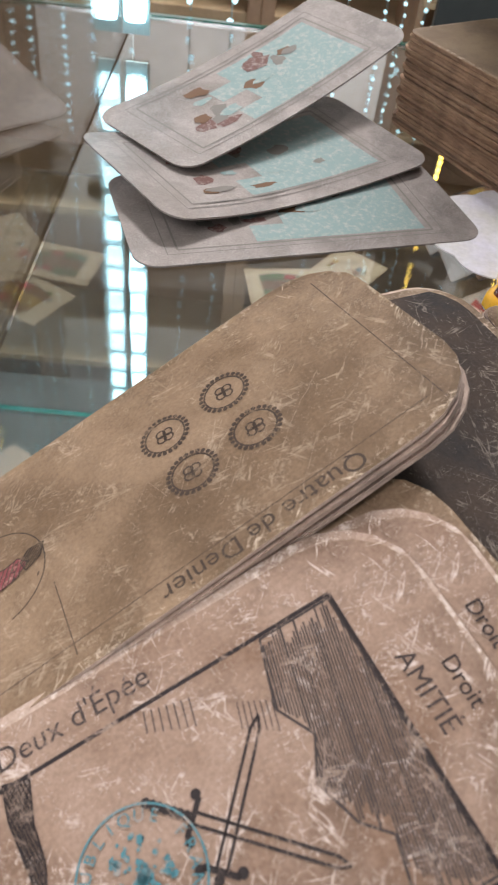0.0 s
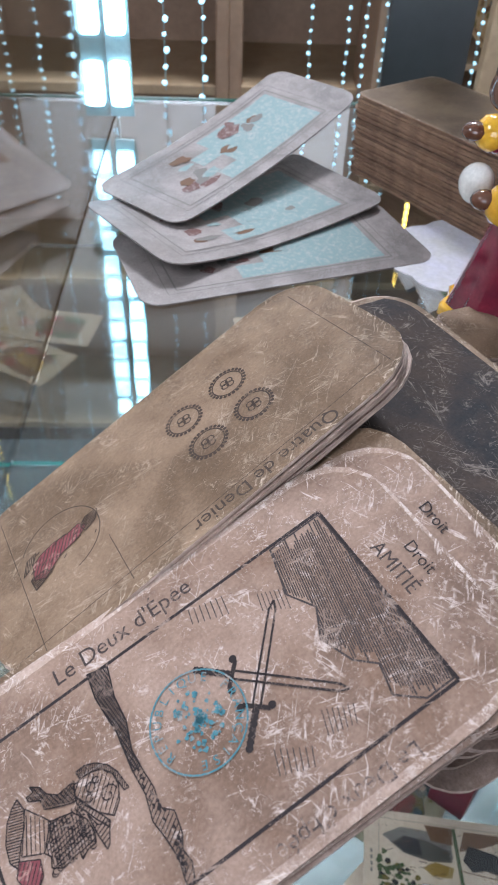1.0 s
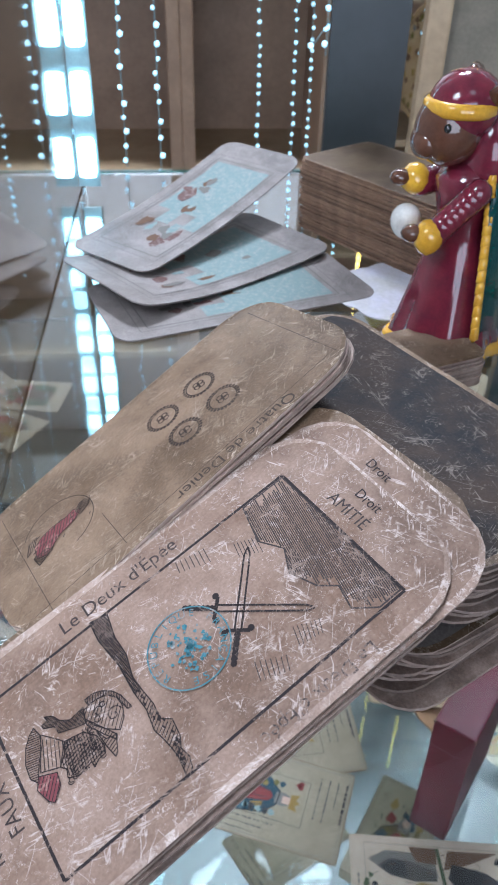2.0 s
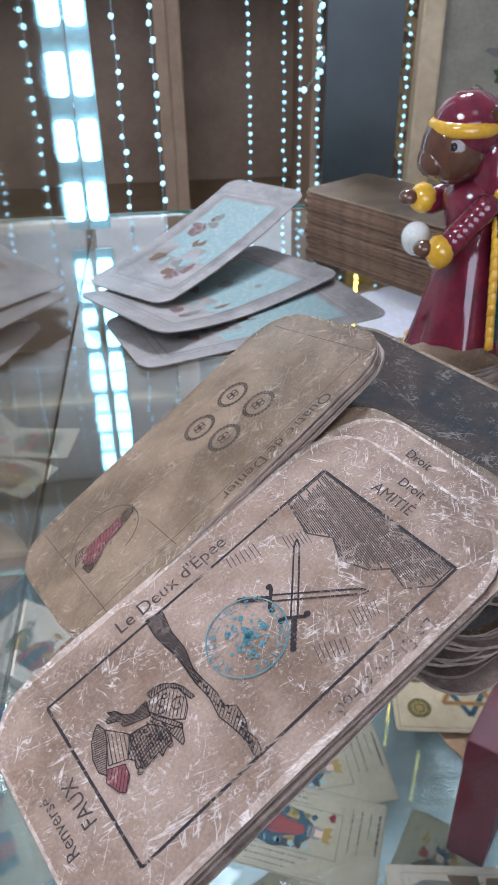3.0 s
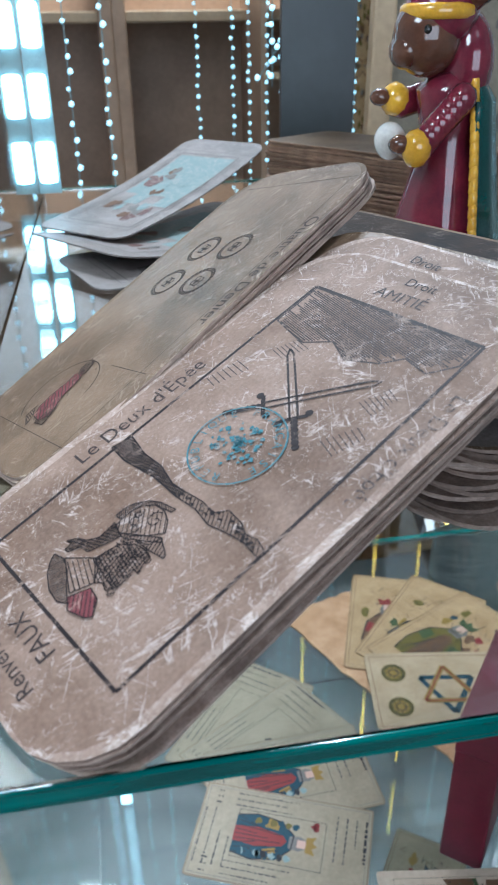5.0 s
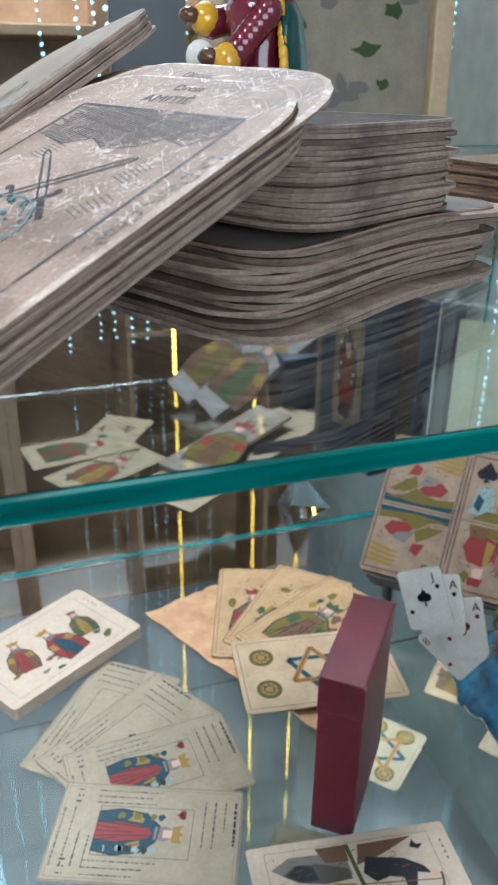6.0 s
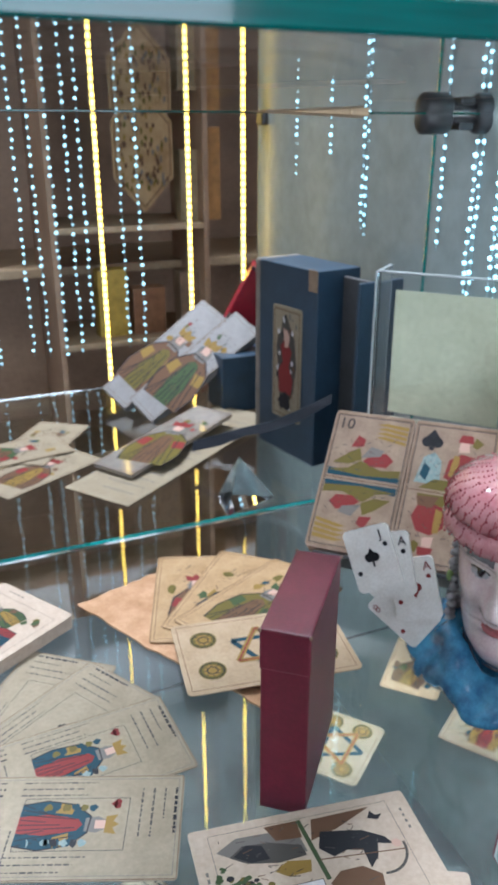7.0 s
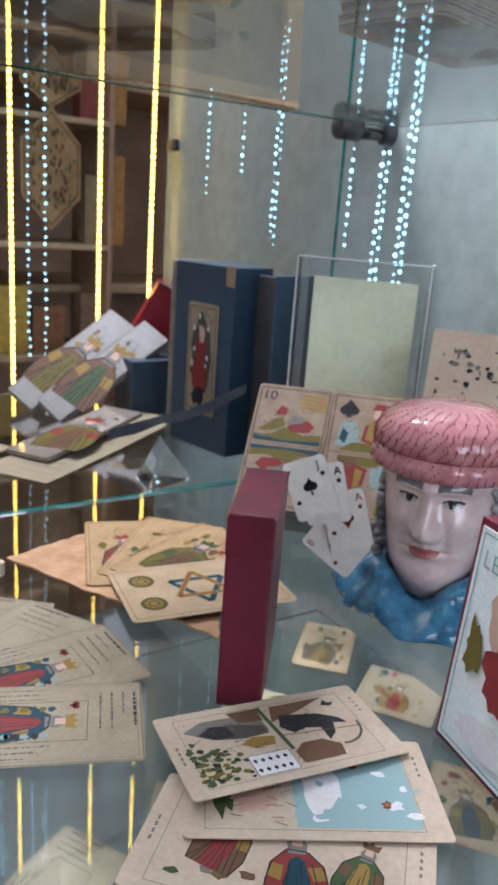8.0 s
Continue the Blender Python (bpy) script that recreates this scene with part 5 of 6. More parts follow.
def sculpted_head():
    """A face worked on one skin: swellings and hollows laid over an egg-shaped head; faces -x. Faces are sorted into skin, lip, brow, eye."""
    forms = ((0, 0.0790, 0.0034, 0.0100, 0.0060), (0, 0.0655, 0.0046, 0.0062, 0.0100), (0.0058, 0.0628, 0.0030, 0.0030, 0.0042), (0.0130, 0.0925, 0.0095, 0.0032, 0.0042), (0.0135, 0.0850, 0.0072, 0.0046, -0.0042), (0.0135, 0.0828, 0.0050, 0.0030, 0.0030), (0.0135, 0.0862, 0.0060, 0.0011, 0.0014),
             (0.0185, 0.0690, 0.0075, 0.0085, 0.0050), (0.0110, 0.0590, 0.0022, 0.0060, -0.0020), (0, 0.0540, 0.0070, 0.0020, 0.0040), (0, 0.0490, 0.0062, 0.0021, 0.0046), (0, 0.0516, 0.0085, 0.0009, -0.0034), (0, 0.0440, 0.0070, 0.0022, -0.0018), (0, 0.0310, 0.0105, 0.0080, 0.0070), (0.0210, 0.0400, 0.0080, 0.0100, 0.0030))
    outline = ((0.000, 0.019, 0.018), (0.012, 0.022, 0.021), (0.022, 0.027, 0.0235), (0.035, 0.0325, 0.0275), (0.050, 0.036, 0.0310), (0.070, 0.0385, 0.0345), (0.090, 0.040, 0.0360), (0.104, 0.040, 0.0365))
    bm = bmesh.new()
    rows, n = [], 150
    for i in range(121):
        z = 0.104 * i / 120
        for (z0, a0, b0), (z1, a1, b1) in zip(outline, outline[1:]):
            if z0 <= z <= z1 + 1e-9:
                t = (z - z0) / (z1 - z0)
                rx, ry = a0 + (a1 - a0) * t, b0 + (b1 - b0) * t
        ring = []
        for k in range(n):
            a = 2 * math.pi * k / n
            a = a - 0.42 * math.sin(a)
            x, y = -rx * math.cos(a), ry * math.sin(a)
            lift = 0.0
            if math.cos(a) > 0:
                for y0, z0, sy, sz, amp in forms:
                    for s in ((-1, 1) if y0 else (1,)):
                        lift += amp * math.exp(-((y - s * y0) / sy) ** 2 / 2 - ((z - z0) / sz) ** 2 / 2)
                lift *= min(1.0, 2.5 * math.cos(a))
            ring.append(bm.verts.new((x - lift, y, z)))
        rows.append(ring)
    kinds = {"skin": 0, "lip": 1, "brow": 2, "eye": 3, "iris": 4}
    for r, q in zip(rows, rows[1:]):
        for k in range(n):
            f = bm.faces.new((r[k], q[k], q[(k + 1) % n], r[(k + 1) % n]))
            c = f.calc_center_median()
            u = abs(c.y)
            kind = "skin"
            if c.x < 0:
                arch = 0.0945 + 0.0022 * math.cos((u - 0.013) / 0.009 * 1.4)
                if u < 0.0095 and abs(c.z - 0.0515) < 0.0042 * math.sqrt(max(0.0, 1 - (u / 0.0095) ** 2)):
                    kind = "lip"
                elif 0.0045 < u < 0.0225 and abs(c.z - arch + 0.0015) < 0.0022:
                    kind = "brow"
                elif ((u - 0.0135) / 0.0058) ** 2 + ((c.z - 0.0832) / 0.0023) ** 2 < 1:
                    kind = "iris" if (u - 0.0130) ** 2 + (c.z - 0.0838) ** 2 < 0.0023 ** 2 else "eye"
                elif ((u - 0.0135) / 0.0068) ** 2 + ((c.z - 0.0838) / 0.0031) ** 2 < 1 and c.z > 0.0838:
                    kind = "iris"
            f.material_index = kinds[kind]
    bmesh.ops.recalc_face_normals(bm, faces=bm.faces[:])
    return bm


def head_jug():
    """Glazed character jug: a plain bust with a checked cap, curled hair and a scarf; faces -x."""
    rnd = random.Random(5)
    tints = [M_GSKIN, glaze("lip_glaze", (0.42, 0.13, 0.13), (0.36, 0.1, 0.1)), glaze("brow_glaze", (0.17, 0.16, 0.165), (0.1, 0.1, 0.105)), glaze("eye_glaze", (0.4, 0.4, 0.4), (0.36, 0.35, 0.35)), M_GDARK]
    pieces = []
    hair = bmesh.new()
    for s in (-1, 1):
        for k in range(15):
            z = 0.099 - 0.0052 * k
            back = 0.010 * rnd.random()
            for j in range(7):
                t = j / 6
                a = 2.6 * t + 0.8 * rnd.random()
                egg(hair, (-0.016 + back + 0.012 * t, s * (0.0325 + 0.0035 * math.sin(a)), z - 0.004 * math.sin(2.2 * t) + 0.0015 * math.cos(a)), (0.0042, 0.0030, 0.0026), (0, 20 * math.sin(a), 0), 1)
    pieces.append((hair, M_GGREY))
    wave = lambda a, z: 1 + 0.012 * math.sin(20 * a + 150 * z) + 0.010 * math.sin(7 * a)
    band = lathe([(0.041, 0.0955), (0.0445, 0.0970), (0.0462, 0.1010), (0.0460, 0.1060), (0.0440, 0.1090), (0.041, 0.1095)], 88, wave)
    crown = lathe([(0.0405, 0.1085), (0.0440, 0.1100), (0.0455, 0.1140), (0.0450, 0.1200), (0.0415, 0.1265), (0.0340, 0.1320), (0.0220, 0.1355), (0.008, 0.1370)], 88, lambda a, z: 1 + 0.016 * math.sin(18 * a + 190 * z) + 0.014 * math.sin(3 * a + 1))
    pieces += [(band, M_GPINK), (crown, M_GPINK)]
    stripe = bmesh.new()
    dark = glaze("cap_stripe_glaze", (0.30, 0.05, 0.065), (0.24, 0.04, 0.05))
    levels = ((0.0464, 0.0985, 0.1075, 0.0450), (0.0457, 0.1105, 0.1180, 0.0458), (0.0458, 0.1180, 0.1260, 0.0420), (0.0420, 0.1260, 0.1315, 0.0345), (0.0345, 0.1315, 0.1350, 0.0235))
    for lev, (r0, z0, z1, r1) in enumerate(levels):
        count = 46 if lev < 3 else 30
        for k in range(count):
            a = 2 * math.pi * (k + 0.3 * (lev % 2)) / count + rnd.uniform(-0.02, 0.02)
            for j in range(6):
                t = j / 5
                aa = a + 0.10 * t + 0.02 * math.sin(5 * t + k)
                r = (r0 + (r1 - r0) * t) * (wave(aa, z0) if lev == 0 else 1 + 0.016 * math.sin(18 * aa + 190 * (z0 + (z1 - z0) * t)) + 0.014 * math.sin(3 * aa + 1))
                egg(stripe, (r * math.cos(aa), r * math.sin(aa), z0 + (z1 - z0) * t), (0.0006, 0.00055, 0.0010), (0, 0, math.degrees(aa)), 1)
    append(stripe, lathe([(0.0428, 0.1088), (0.0440, 0.1095), (0.0428, 0.1102)], 60))
    pieces.append((stripe, dark))
    fold = lambda a, z: 1 + 0.06 * math.sin(4 * a + 110 * z) + 0.035 * math.sin(9 * a - 170 * z) + 0.015 * math.sin(23 * a + 90 * z)
    scarf = lathe([(0.050, 0.0), (0.056, 0.003), (0.058, 0.008), (0.056, 0.014), (0.051, 0.019), (0.049, 0.021), (0.046, 0.027), (0.040, 0.033), (0.034, 0.036), (0.029, 0.034), (0.026, 0.026)], 110, fold)
    for v in scarf.verts:
        if v.co.x < 0:
            v.co.z -= 0.020 * math.exp(-(v.co.y / 0.016) ** 2) * min(1.0, v.co.z / 0.03)
    pieces.append((scarf, M_GBLUE))
    lobe = bmesh.new()
    egg(lobe, (-0.010, 0.0375, 0.060), (0.0028, 0.0022, 0.0040), sub=2)
    pieces.append((lobe, glaze("green_bead_glaze", (0.25, 0.36, 0.12), (0.2, 0.3, 0.1))))
    ob = many("character_jug", pieces, "glazed ceramic bust jug with pink checked cap and blue scarf", "ceramic jug", pose(0.307, 0.114, LOWER, 0, 0, 34))
    bm = sculpted_head()
    shift = len(ob.data.materials)
    for f in bm.faces:
        f.material_index += shift
        f.smooth = True
    bm.from_mesh(ob.data)
    bm.to_mesh(ob.data)
    bm.free()
    for mat in tints:
        ob.data.materials.append(mat)


head_jug()


def jug_cards():
    """Small ceramic cards at the side of the bust."""
    n = Vector((-0.70, -0.66, 0.25)).normalized()
    side = Vector((0.70, -0.72, 0)).normalized()
    up = n.cross(side).normalized()
    for k, (c, roll, pip, letter) in enumerate((((0.2245, 0.1425, -0.2290), 14, "black", "J"), ((0.2345, 0.1400, -0.2330), 6, "black", "A"), ((0.2530, 0.1380, -0.2520), 8, "red", "A"), ((0.2475, 0.1400, -0.2690), 48, "red", "8"))):
        m = Matrix((side, up, n)).transposed().to_4x4()
        m.translation = Vector(c) + n * 0.0025 * (k if k < 3 else 0.4)
        ob = thing("ceramic_card", m @ pose(0, 0, 0, 0, 0, roll + 10), "small white glazed ceramic playing card beside the bust", "ceramic card", "ceramic cards of the bust")
        part("plate", card_bm(0.027, 0.037, 0.003, 0.003, None, 4, 2), M_GWHITE, ob)
        p = Print(0.0002)
        for s in (-1, 1):
            p.disc(pip, (s * 0.0018, 0.001), 0.0026, 1)
        p.poly(pip, [(-0.0042, 0.0015 if pip == "red" else 0.0), (0.0042, 0.0015 if pip == "red" else 0.0), (0, -0.0055 if pip == "red" else 0.0065)], 1)
        if pip == "black":
            p.line(pip, (0, 0), (0, -0.0045), 0.0012, 1)
        for s in (-1, 1):
            p.disc(pip, (s * 0.0095, -s * -0.007), 0.0014, 1)
        p.done(ob, {})
        text_on(letter, 0.0075, (-0.0118 if k == 3 else 0.007, 0.0105), 0, M_PRINT[pip], ob, 0.0004)


jug_cards()


def red_framed_box():
    a = Vector((0.2122, 0.0106, LOWER))
    side = Vector((-0.0096, -0.046, 0)).normalized()
    up = Vector((0.010, 0.0115, 0.106))
    up = (up - side * up.dot(side)).normalized()
    n = side.cross(up)
    m = Matrix((side, up, n)).transposed().to_4x4()
    m.translation = a
    ob = thing("card_box", m, "red-edged upright card box with a pale blue picture", "box")
    part("body", box_bm((0.075, 0.115, 0.024), (0.0375, 0.0575, -0.0125), 0.001), M_MAROON, ob)
    part("picture", box_bm((0.068, 0.108, 0.0008), (0.0375, 0.0575, 0.0002)), surface("pale_blue_print", (0.55, 0.63, 0.66), (0.66, 0.66, 0.62), 60, 0.35), ob, "pale blue printed picture")
    p = Print(0.0008)
    p.border("sky", 0.006, 0.006, 0.069, 0.109, 0.0008)
    p.blob("red", 0.022, 0.03, 0.05, 0.075, 1, 3, 18, 0.4)
    p.blob("pink", 0.02, 0.06, 0.04, 0.105, 1.5, 4, 18, 0.5)
    p.blob("olive", 0.008, 0.04, 0.024, 0.075, 1, 5, 18, 0.5)
    p.blob("white", 0.01, 0.008, 0.06, 0.03, 1, 6, 18, 0.4)
    p.done(ob, {})
    text_on("LE", 0.012, (0.009, 0.094), 0, M_PRINT["sky"], ob, 0.0012)


red_framed_box()


def acrylic_stand():
    a, b = Vector((0.327, 0.318, LOWER)), Vector((0.395, 0.236, LOWER))
    d = (b - a).normalized()
    m = Matrix((d, Vector((-d.y, d.x, 0)), Vector((0, 0, 1)))).transposed().to_4x4()
    m.translation = a
    ob = thing("acrylic_stand", m, "clear acrylic display box with a pale yellow paper inside", "display stand")
    for at, size in (((0.0535, 0, 0.105), (0.107, 0.0025, 0.210)), ((0.0012, 0.0156, 0.105), (0.0025, 0.028, 0.210)), ((0.1058, 0.0156, 0.105), (0.0025, 0.028, 0.210))):
        part("acrylic_panel", box_bm(size, at, 0.0005, 1), M_ACRYL, ob).visible_shadow = False
    # Pale strips paint the light that the clear panel edges catch.
    glint = surface("acrylic_edge_glint", (0.5, 0.54, 0.54), (0.42, 0.46, 0.46), 60, 0.15)
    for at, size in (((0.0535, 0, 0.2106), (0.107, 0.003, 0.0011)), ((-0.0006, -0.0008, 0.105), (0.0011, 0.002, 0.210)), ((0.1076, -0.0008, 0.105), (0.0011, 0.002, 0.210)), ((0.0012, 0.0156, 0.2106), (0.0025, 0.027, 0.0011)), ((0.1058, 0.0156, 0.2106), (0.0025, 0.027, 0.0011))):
        part("acrylic_edge", box_bm(size, at), glint, ob, "pale strip painted as light along the acrylic edge")
    part("paper", box_bm((0.086, 0.0008, 0.098), (0.054, 0.014, 0.146)), surface("pale_yellow_paper", (0.44, 0.46, 0.33), (0.38, 0.4, 0.28), 30, 0.7), ob, "pale yellow paper")
    part("paper", box_bm((0.076, 0.0008, 0.045), (0.05, 0.016, 0.07)), surface("pale_cream_paper", (0.46, 0.47, 0.35), (0.4, 0.41, 0.3), 30, 0.7), ob, "pale yellow paper")


acrylic_stand()


def shelf_clip(m, label):
    ob = thing("shelf_clip", m, label, "shelf clip", "black shelf clips")
    for x in (-0.018, 0.018):
        part("knob", lathe([(0.0055, -0.009), (0.0072, -0.0075), (0.0072, 0.0075), (0.0055, 0.009)], 20), M_BLACK, ob, "", pose(x, 0, 0, 0, 90, 0), True)
    part("pin", lathe([(0.0025, -0.012), (0.0025, 0.012)], 14), M_BLACK, ob, "", pose(0, 0, 0, 0, 90, 0), True)
    part("plate", box_bm((0.010, 0.012, 0.004), (0, 0, -0.003), 0.001), M_BLACK, ob)


shelf_clip(pose(0.404, 0.338, 0.0035) @ Matrix.Scale(1.35, 4), "black two-knob clamp at the back corner of the shelf")
tagged(link("wall_clip", box_bm((0.012, 0.02, 0.014), (SIDE - 0.0065, 0.748, 0.008), 0.003), M_BLACK), "small black clip on the grey panel", "shelf clip")
tagged(link("glass_strip", box_bm((0.004, 0.004, 0.6), (SIDE - 0.0023, 0.40, -0.01), 0.001), M_TEAL), "green upright glass edge against the grey panel", "glass edge")


# ---- things behind the lower shelf ----
def lying_paper(corners, z, material, label, seed):
    (ax, ay), (bx, by) = corners
    L, W = math.hypot(bx - ax, by - ay), 0.075
    ob = thing("letter", pose((ax + bx) / 2, (ay + by) / 2, z, 0, 0, math.degrees(math.atan2(by - ay, bx - ax))), label, "paper")
    part("sheet", card_bm(L, W, 0.001, 0.0008, lambda x, y: 0.004 * (x / L + 0.5) ** 2, 10, 3), material, ob)
    p = Print(0.0003, lambda x, y: 0.004 * (x / L + 0.5) ** 2)
    rnd = random.Random(seed)
    for k in range(14):
        x = -L * 0.42 + L * 0.84 * k / 14
        p.line("grey", (x, -W * 0.36), (x, -W * 0.36 + W * rnd.uniform(0.4, 0.7)), 0.0012)
    p.done(ob, {})


lying_paper(((0.128, 0.45), (0.335, 0.60)), LOWER + 0.002, M_CREAM, "printed cream leaflet lying on the rear glass", 3)


def leaning_cards():
    for k, (o, u, lab) in enumerate((((0.270, 0.690, -0.252), (0.143, 0.028, 0.080), "thick pack with a green and red figure, leaning on a box"), ((0.292, 0.645, -0.258), (0.143, 0.020, 0.076), "thick pack with a blue and yellow figure, leaning on a box"))):
        flat_card(basis(o, u, (-0.40, -0.55, 0.72)), 0.165, 0.044, M_LINEN, lab, rider_face(90 + k), "packs leaning at the back", 0.012)


leaning_cards()
upright_box("tray_box", basis((0.345, 0.640, LOWER), (0.118, 0.0, 0.0), (0, 0, 1)), (0.06, 0.05, 0.066), M_NAVY, "dark navy box behind the leaning packs")
red = upright_box("red_box", pose(0.372, 0.770, LOWER, 0, 28, -24), (0.062, 0.060, 0.150), surface("red_box_paper", (0.30, 0.010, 0.028), (0.2, 0.008, 0.02), 50, 0.3), "crimson cardboard box tilted behind the leaning packs")
part("dark_rim", box_bm((0.064, 0.003, 0.003), (0, -0.0305, 0.1495), 0.0005, 1), M_BLACK, red, "dark edge of the lid")
part("side_panel", box_bm((0.061, 0.0012, 0.080), (0, -0.0308, 0.045), 0.0003, 1), M_LINEN, red, "pale pinkish side of the box")


flat_card(pose(0.222, 0.535, LOWER + 0.014, 0, -4, 33), 0.165, 0.050, surface("sleeve_card", (0.24, 0.21, 0.18), (0.19, 0.165, 0.145), 50, 0.12, 0, 0.02, 0.6), "pale sleeved card with a pink figure on a leaflet", rider_face(97), "", 0.004)


def ribbon():
    """A narrow dark ribbon that rises from the glass in a slack curve."""
    pts = [Vector(p) for p in ((0.2333, 0.4846, -0.2900), (0.2560, 0.4670, -0.2800), (0.2760, 0.4520, -0.2690), (0.2950, 0.4420, -0.2640), (0.3200, 0.4270, -0.2510), (0.3450, 0.4120, -0.2330))]
    bm = bmesh.new()
    rows = []
    for k, p in enumerate(pts):
        w = Vector((0.0012, 0.0015, 0.0046 + 0.001 * math.sin(2.0 * k)))
        d = Vector((-0.0005, -0.0006, 0))
        rows.append([bm.verts.new(p + q) for q in (-w, w, w + d, d - w)])
    for a, b in zip(rows, rows[1:]):
        for j in range(4):
            bm.faces.new((a[j], a[(j + 1) % 4], b[(j + 1) % 4], b[j]))
    bm.faces.new(rows[0])
    bm.faces.new(rows[-1][::-1])
    bmesh.ops.recalc_face_normals(bm, faces=bm.faces[:])
    tagged(link("ribbon", bm, surface("dark_ribbon", (0.012, 0.016, 0.026), (0.018, 0.022, 0.032), 200, 0.7)), "dark navy ribbon hanging across the rear shelf", "ribbon")


ribbon()


def acrylic_wedge(at, turn, s):
    bm = bmesh.new()
    v = [bm.verts.new(p) for p in ((0, 0, 0), (s, 0, 0), (s * 0.4, s * 0.7, 0), (s * 0.45, s * 0.25, s * 0.8))]
    for f in ((0, 2, 1), (0, 1, 3), (1, 2, 3), (2, 0, 3)):
        bm.faces.new([v[i] for i in f])
    ob = link("acrylic_wedge", bm, M_ACRYL, None, "", pose(*at, 0, 0, turn))
    ob.visible_shadow = False
    tagged(ob, "clear acrylic wedge stand on the rear glass", "display stand", "acrylic wedges")


acrylic_wedge((0.225, 0.37, LOWER + 0.001), 20, 0.055)
for k, (x, y, turn) in enumerate(((0.09, 0.53, 30), (0.105, 0.60, 55), (0.07, 0.58, 10))):
    flat_card(pose(x, y, LOWER + 0.0015 + 0.0012 * k, 0, 0, turn), 0.115, 0.06, M_CREAM, "cream printed card fanned on the rear glass", rider_face(100 + k), "fanned cards on the rear glass")


# ---- framed picture, panels and cabinets further back ----
def set_in_case():
    m = pose(0.2213, 0.2333, BASE_Z, 0, 0, -0.2) @ Matrix.Scale(1.077, 4) @ Matrix.Translation((-0.2, -0.2, -LOWER))
    for ob in scene.objects:
        if ob not in before and ob.parent is None:
            ob.matrix_basis = m @ ob.matrix_basis


def framed_picture():
    m = Matrix((Vector((1, 0, 0)), Vector((0.1, 0.12, 0.985)).normalized(), Vector((0, -0.985, 0.12)))).transposed().to_4x4()
    m.translation = (0.150, 0.352, 0.0)
    ob = thing("picture_frame", m, "old tan paper picture in a pale wooden frame", "picture")
    for at, size in (((0.0075, 0.11, 0), (0.015, 0.22, 0.012)), ((0.1725, 0.11, 0), (0.015, 0.22, 0.012)), ((0.09, 0.0075, 0), (0.15, 0.015, 0.012)), ((0.09, 0.2125, 0), (0.15, 0.015, 0.012))):
        part("frame_bar", box_bm(size, at, 0.002), M_PALEWOOD, ob)
    part("sheet", box_bm((0.15, 0.19, 0.002), (0.09, 0.11, -0.003)), surface("faded_print", (0.24, 0.205, 0.15), (0.18, 0.155, 0.11), 50, 0.6), ob, "faded tan print")
    p = Print(0.0002)
    rnd = random.Random(3)
    for k in range(30):
        x, y = rnd.uniform(0.02, 0.14), rnd.uniform(0.03, 0.19)
        p.blob("grey" if k % 3 else "green", x, y, x + rnd.uniform(0.01, 0.03), y + rnd.uniform(0.006, 0.02), k * 0.1, k, 10)
    p.done(ob, {}, None, pose(0, 0, -0.002))


GOLD = "warm yellow LED strip at the back of the case"
for x in (0.222, 0.335, 0.408):
    led_strip(x, 0.775, -0.31, 0.5, 0.0085, 0.0042, M_LEDW, GOLD)
for x, y, low in ((0.141, 0.90, -0.3), (0.162, 0.90, -0.3), (0.186, 0.90, -0.3), (0.208, 0.90, -0.3), (0.226, 0.90, -0.26), (0.277, 0.90, -0.3), (0.301, 0.90, -0.3), (0.092, 0.86, -0.3)):
    light_string([(x, y, 1.6), (x + 0.002, y, 0.15), (x + 0.004, y, low)], 0.0115, 0.0021, COLD)
# Glowing beads built in place of the reflections of lamps in the glossy panel.
for y, low in ((0.513, -0.10), (0.506, -0.10), (0.58, -0.03), (0.66, -0.05), (0.343, -0.19), (0.336, -0.19), (0.312, -0.17), (0.305, -0.17), (0.385, -0.10)):
    light_string([(SIDE - 0.004, y, 0.55), (SIDE - 0.004, y, low)], 0.0085, 0.0019, "glowing bead string standing in for lamp reflections on the grey panel")


def print_pack(m, size, label, seed):
    ob = thing("card_pack", m, label, "playing cards")
    part("body", box_bm(size, (0, 0, -size[2] / 2 - 0.0004), 0.001), M_EDGE2, ob)
    sheet("face", card_bm(size[0], size[1], 0.003, 0.0004, None, 4, 2), M_PEACH, M_EDGE, M_PEACH, ob)
    p = Print(0.0002)
    rnd = random.Random(seed)
    for k in range(60):
        x, y = rnd.uniform(-0.42, 0.36) * size[0], rnd.uniform(-0.42, 0.36) * size[1]
        p.blob("grey" if k % 2 else "black", x, y, x + rnd.uniform(0.002, 0.008), y + rnd.uniform(0.002, 0.006), k * 0.1, k, 9)
    p.done(ob, {})


print_pack(Matrix.Translation((0.392, 0.172, -0.192)) @ Matrix((Vector((0.60, -0.80, 0)), Vector((0.20, 0.15, 0.968)).normalized(), Vector((-0.775, -0.58, 0.25)).normalized())).transposed().to_4x4(), (0.075, 0.1, 0.02), "pack with a black landscape drawing on a clear stand", 5)
stand = thing("acrylic_block", pose(0.40, 0.175, LOWER, 0, 0, -53), "clear acrylic block that lifts a card pack", "display stand")
part("block", box_bm((0.06, 0.02, 0.068), (0, 0, 0.034), 0.001), M_ACRYL, stand).visible_shadow = False


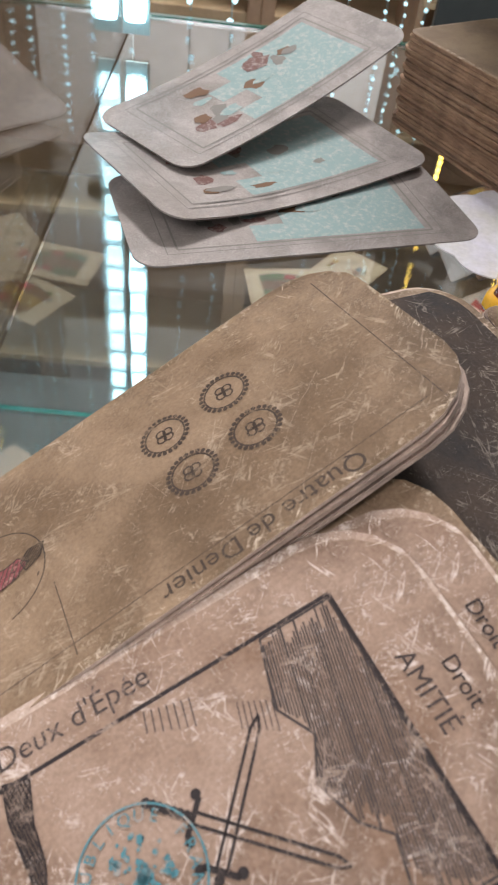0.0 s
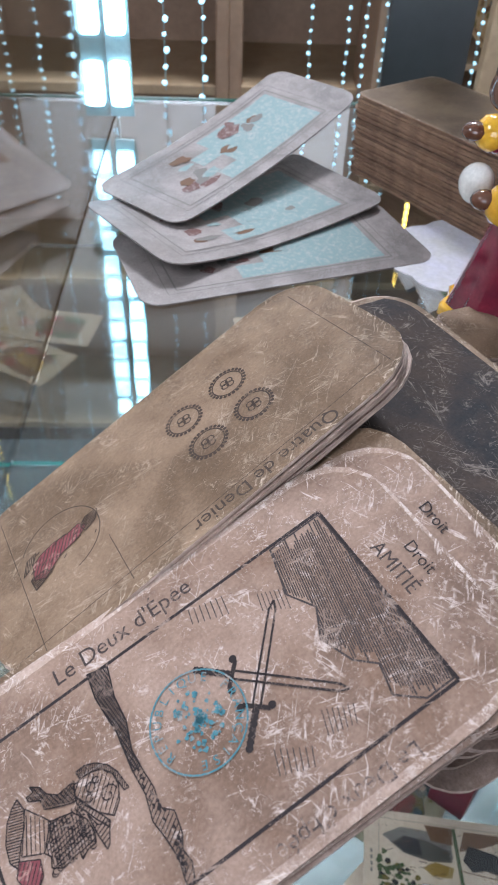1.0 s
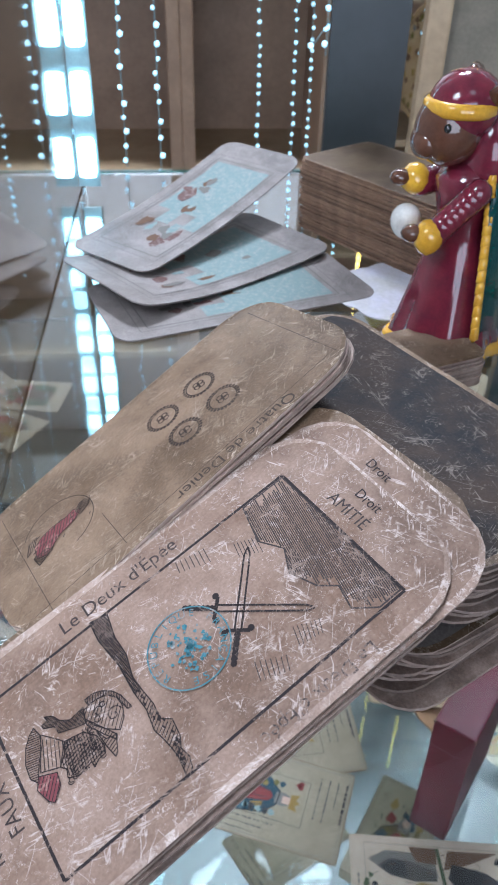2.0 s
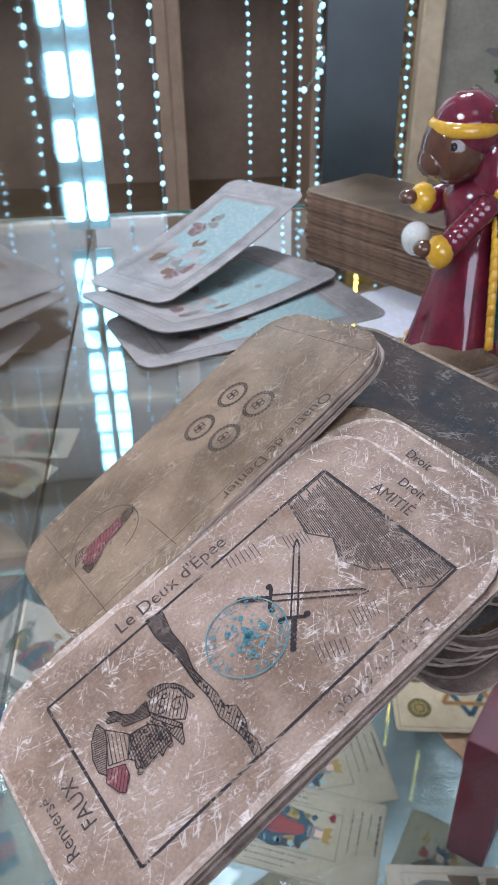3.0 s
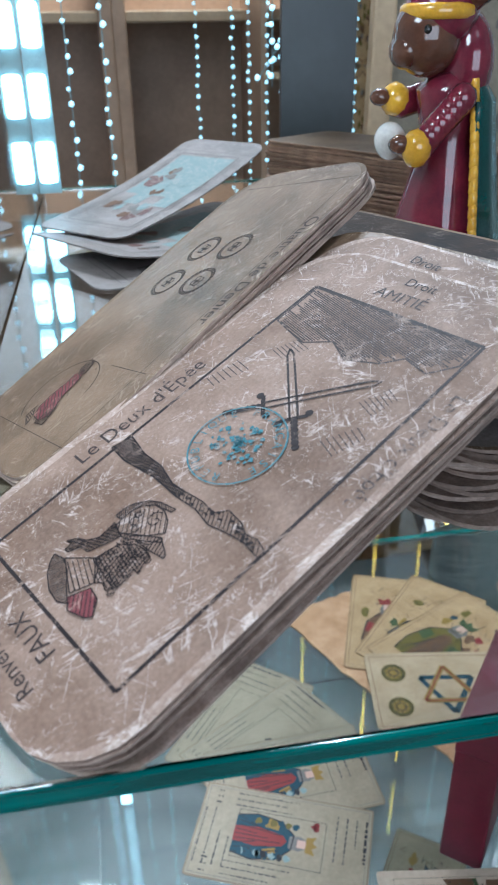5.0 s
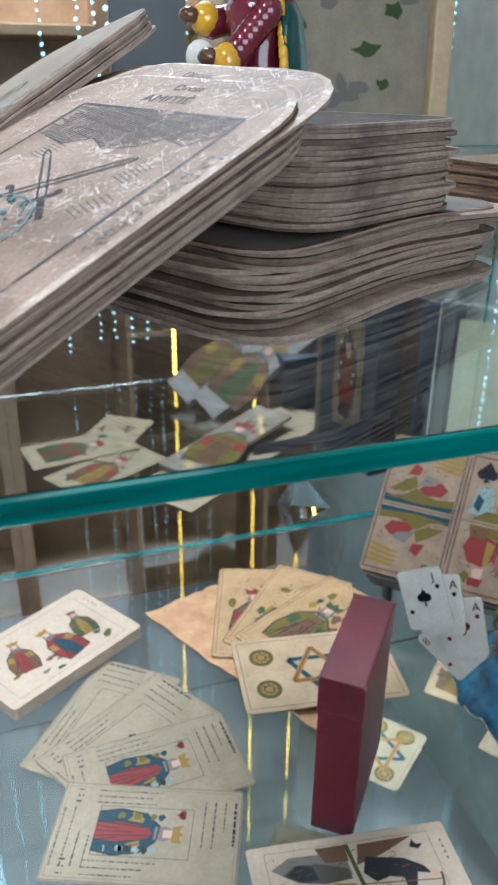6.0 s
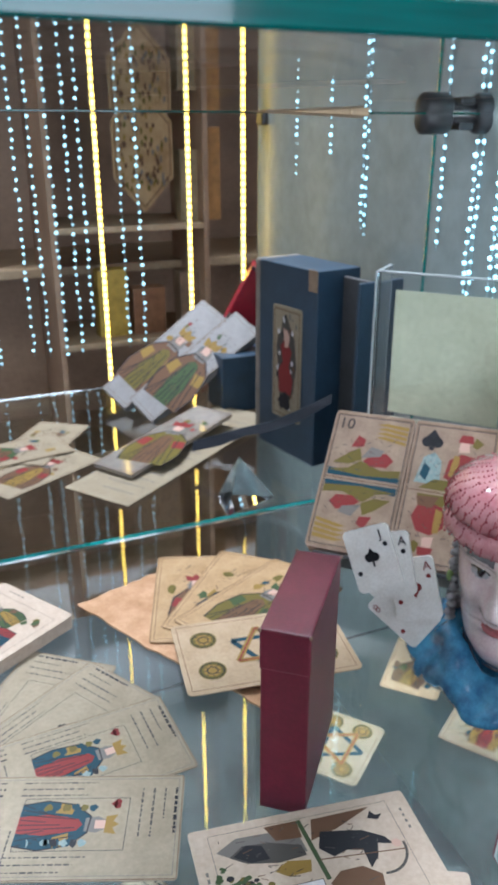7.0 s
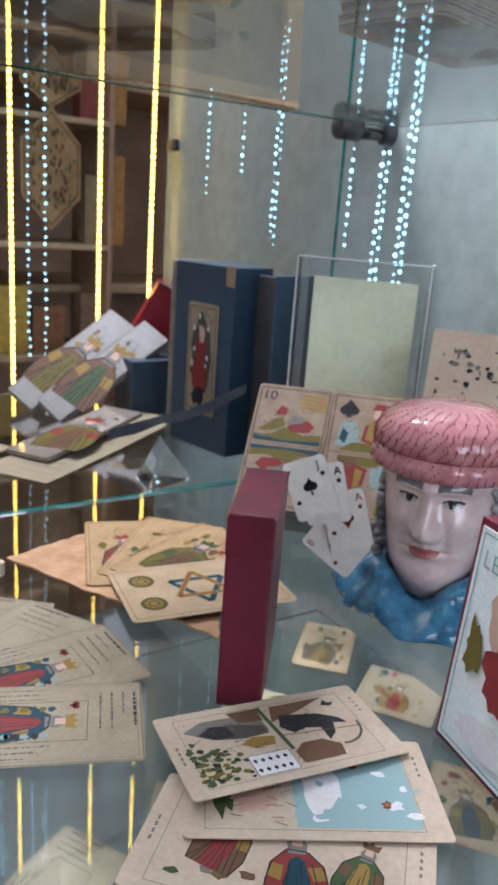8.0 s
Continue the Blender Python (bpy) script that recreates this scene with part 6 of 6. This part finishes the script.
def display_shelf():
    ob = thing("display_shelf", pose(0.36, 0.93, 0), "wooden shelf unit with warm-lit boxes behind the case", "shelf")
    for z in (-0.30, -0.135, 0.04, 0.2):
        part("board", box_bm((0.22, 0.16, 0.008), (-0.06, 0.08, z), 0.001), M_PALEWOOD, ob)
    for x in (-0.17, 0.055):
        part("post", box_bm((0.008, 0.16, 1.5), (x, 0.084, -0.35), 0.001), M_WOOD, ob)


display_shelf()
for x, z, w, h, c in ((0.435, -0.131, 0.026, 0.13, (0.5, 0.24, 0.06)), (0.400, -0.131, 0.03, 0.1, (0.4, 0.3, 0.16)), (0.435, 0.044, 0.026, 0.11, (0.5, 0.26, 0.07)), (0.275, -0.296, 0.045, 0.10, (0.55, 0.36, 0.05)), (0.33, -0.296, 0.05, 0.07, (0.3, 0.14, 0.06)), (0.39, 0.044, 0.03, 0.07, (0.35, 0.08, 0.06)), (0.405, -0.296, 0.05, 0.09, (0.3, 0.2, 0.12))):
    upright_box("display_box", pose(x, 0.975, z), (w, 0.03, h), surface("box_print", c, tuple(v * 0.6 for v in c), 60, 0.5), "small orange-brown box on the lit shelf", "box", 0.001)


def card_rosette(x, y, z, w, h):
    bm = bmesh.new()
    pts = [(0, h / 2), (w / 2, h * 0.22), (w / 2, -h * 0.22), (0, -h / 2), (-w / 2, -h * 0.22), (-w / 2, h * 0.22)]
    f = bm.faces.new([bm.verts.new((a, b, 0.0)) for a, b in pts])
    r = bmesh.ops.extrude_face_region(bm, geom=[f])
    bmesh.ops.translate(bm, verts=[v for v in r["geom"] if isinstance(v, bmesh.types.BMVert)], vec=(0, 0, -0.003))
    bmesh.ops.recalc_face_normals(bm, faces=bm.faces[:])
    ob = thing("wall_plaque", pose(x, y, z, 90, 0, 0), "pointed yellow plaque printed with small figures, upper copy its reflection", "plaque", "pointed plaques")
    part("board", bm, M_STRAW, ob)
    p = Print(0.0004)
    rnd = random.Random(9)
    p.path("brown", [(a * 0.9, b * 0.9) for a, b in pts + pts[:1]], 0.0015)
    for k in range(90):
        a, b = rnd.uniform(-0.4, 0.36) * w, rnd.uniform(-0.34, 0.3) * h
        p.blob(("brown", "grey", "brown", "yellow", "olive")[k % 5], a, b, a + 0.005, b + 0.011, 1 + k * 0.1, k, 9)
    p.done(ob, {})
    part("hanger", box_bm((0.004, h * 1.2, 0.003), (0, h * 0.5, -0.006)), M_BLACK, ob)


card_rosette(0.318, 0.915, -0.03, 0.085, 0.165)
# Second board modelled as the mirror image seen above the first.
card_rosette(0.318, 0.915, 0.10, 0.085, 0.10)
set_in_case()


framed_picture()
slab("back_panel", (0.098, 0.3680, 0.0), (0.147, 0.3735, 0.5), M_BASE, "blue-grey upright panel at the back of the shelf", "panel")


def cabinet(x, y, z0, w, h, shelves, label):
    ob = thing("cabinet", pose(x, y, z0), label, "cabinet", "cabinets at the back")
    part("back", box_bm((w, 0.02, h), (0, 0.25, h / 2)), M_WOOD, ob)
    for s in (-1, 1):
        part("side", box_bm((0.02, 0.26, h), (s * w / 2, 0.12, h / 2), 0.002), M_WOOD, ob)
    for k in range(shelves):
        part("shelf", box_bm((w - 0.02, 0.25, 0.015), (0, 0.12, h * (k + 0.5) / shelves), 0.002), M_PALEWOOD, ob)
    return ob


cabinet(-0.35, 1.15, -1.1, 0.7, 1.38, 4, "brown wooden cabinet with pale shelves")
cabinet(0.42, 1.15, -1.1, 0.8, 1.38, 4, "brown wooden cabinet with pale shelves")
cabinet(1.2, 1.15, -1.1, 0.7, 1.38, 4, "brown wooden cabinet with pale shelves")
tagged(link("wall_clip", lathe([(0.006, -0.011), (0.0075, -0.009), (0.0075, 0.009), (0.006, 0.011)], 20), M_NAVY, None, "", pose(XL - 0.003, -0.0385, -0.0125, 0, 90, 0), True), "dark blue clip through the glass side wall", "shelf clip")
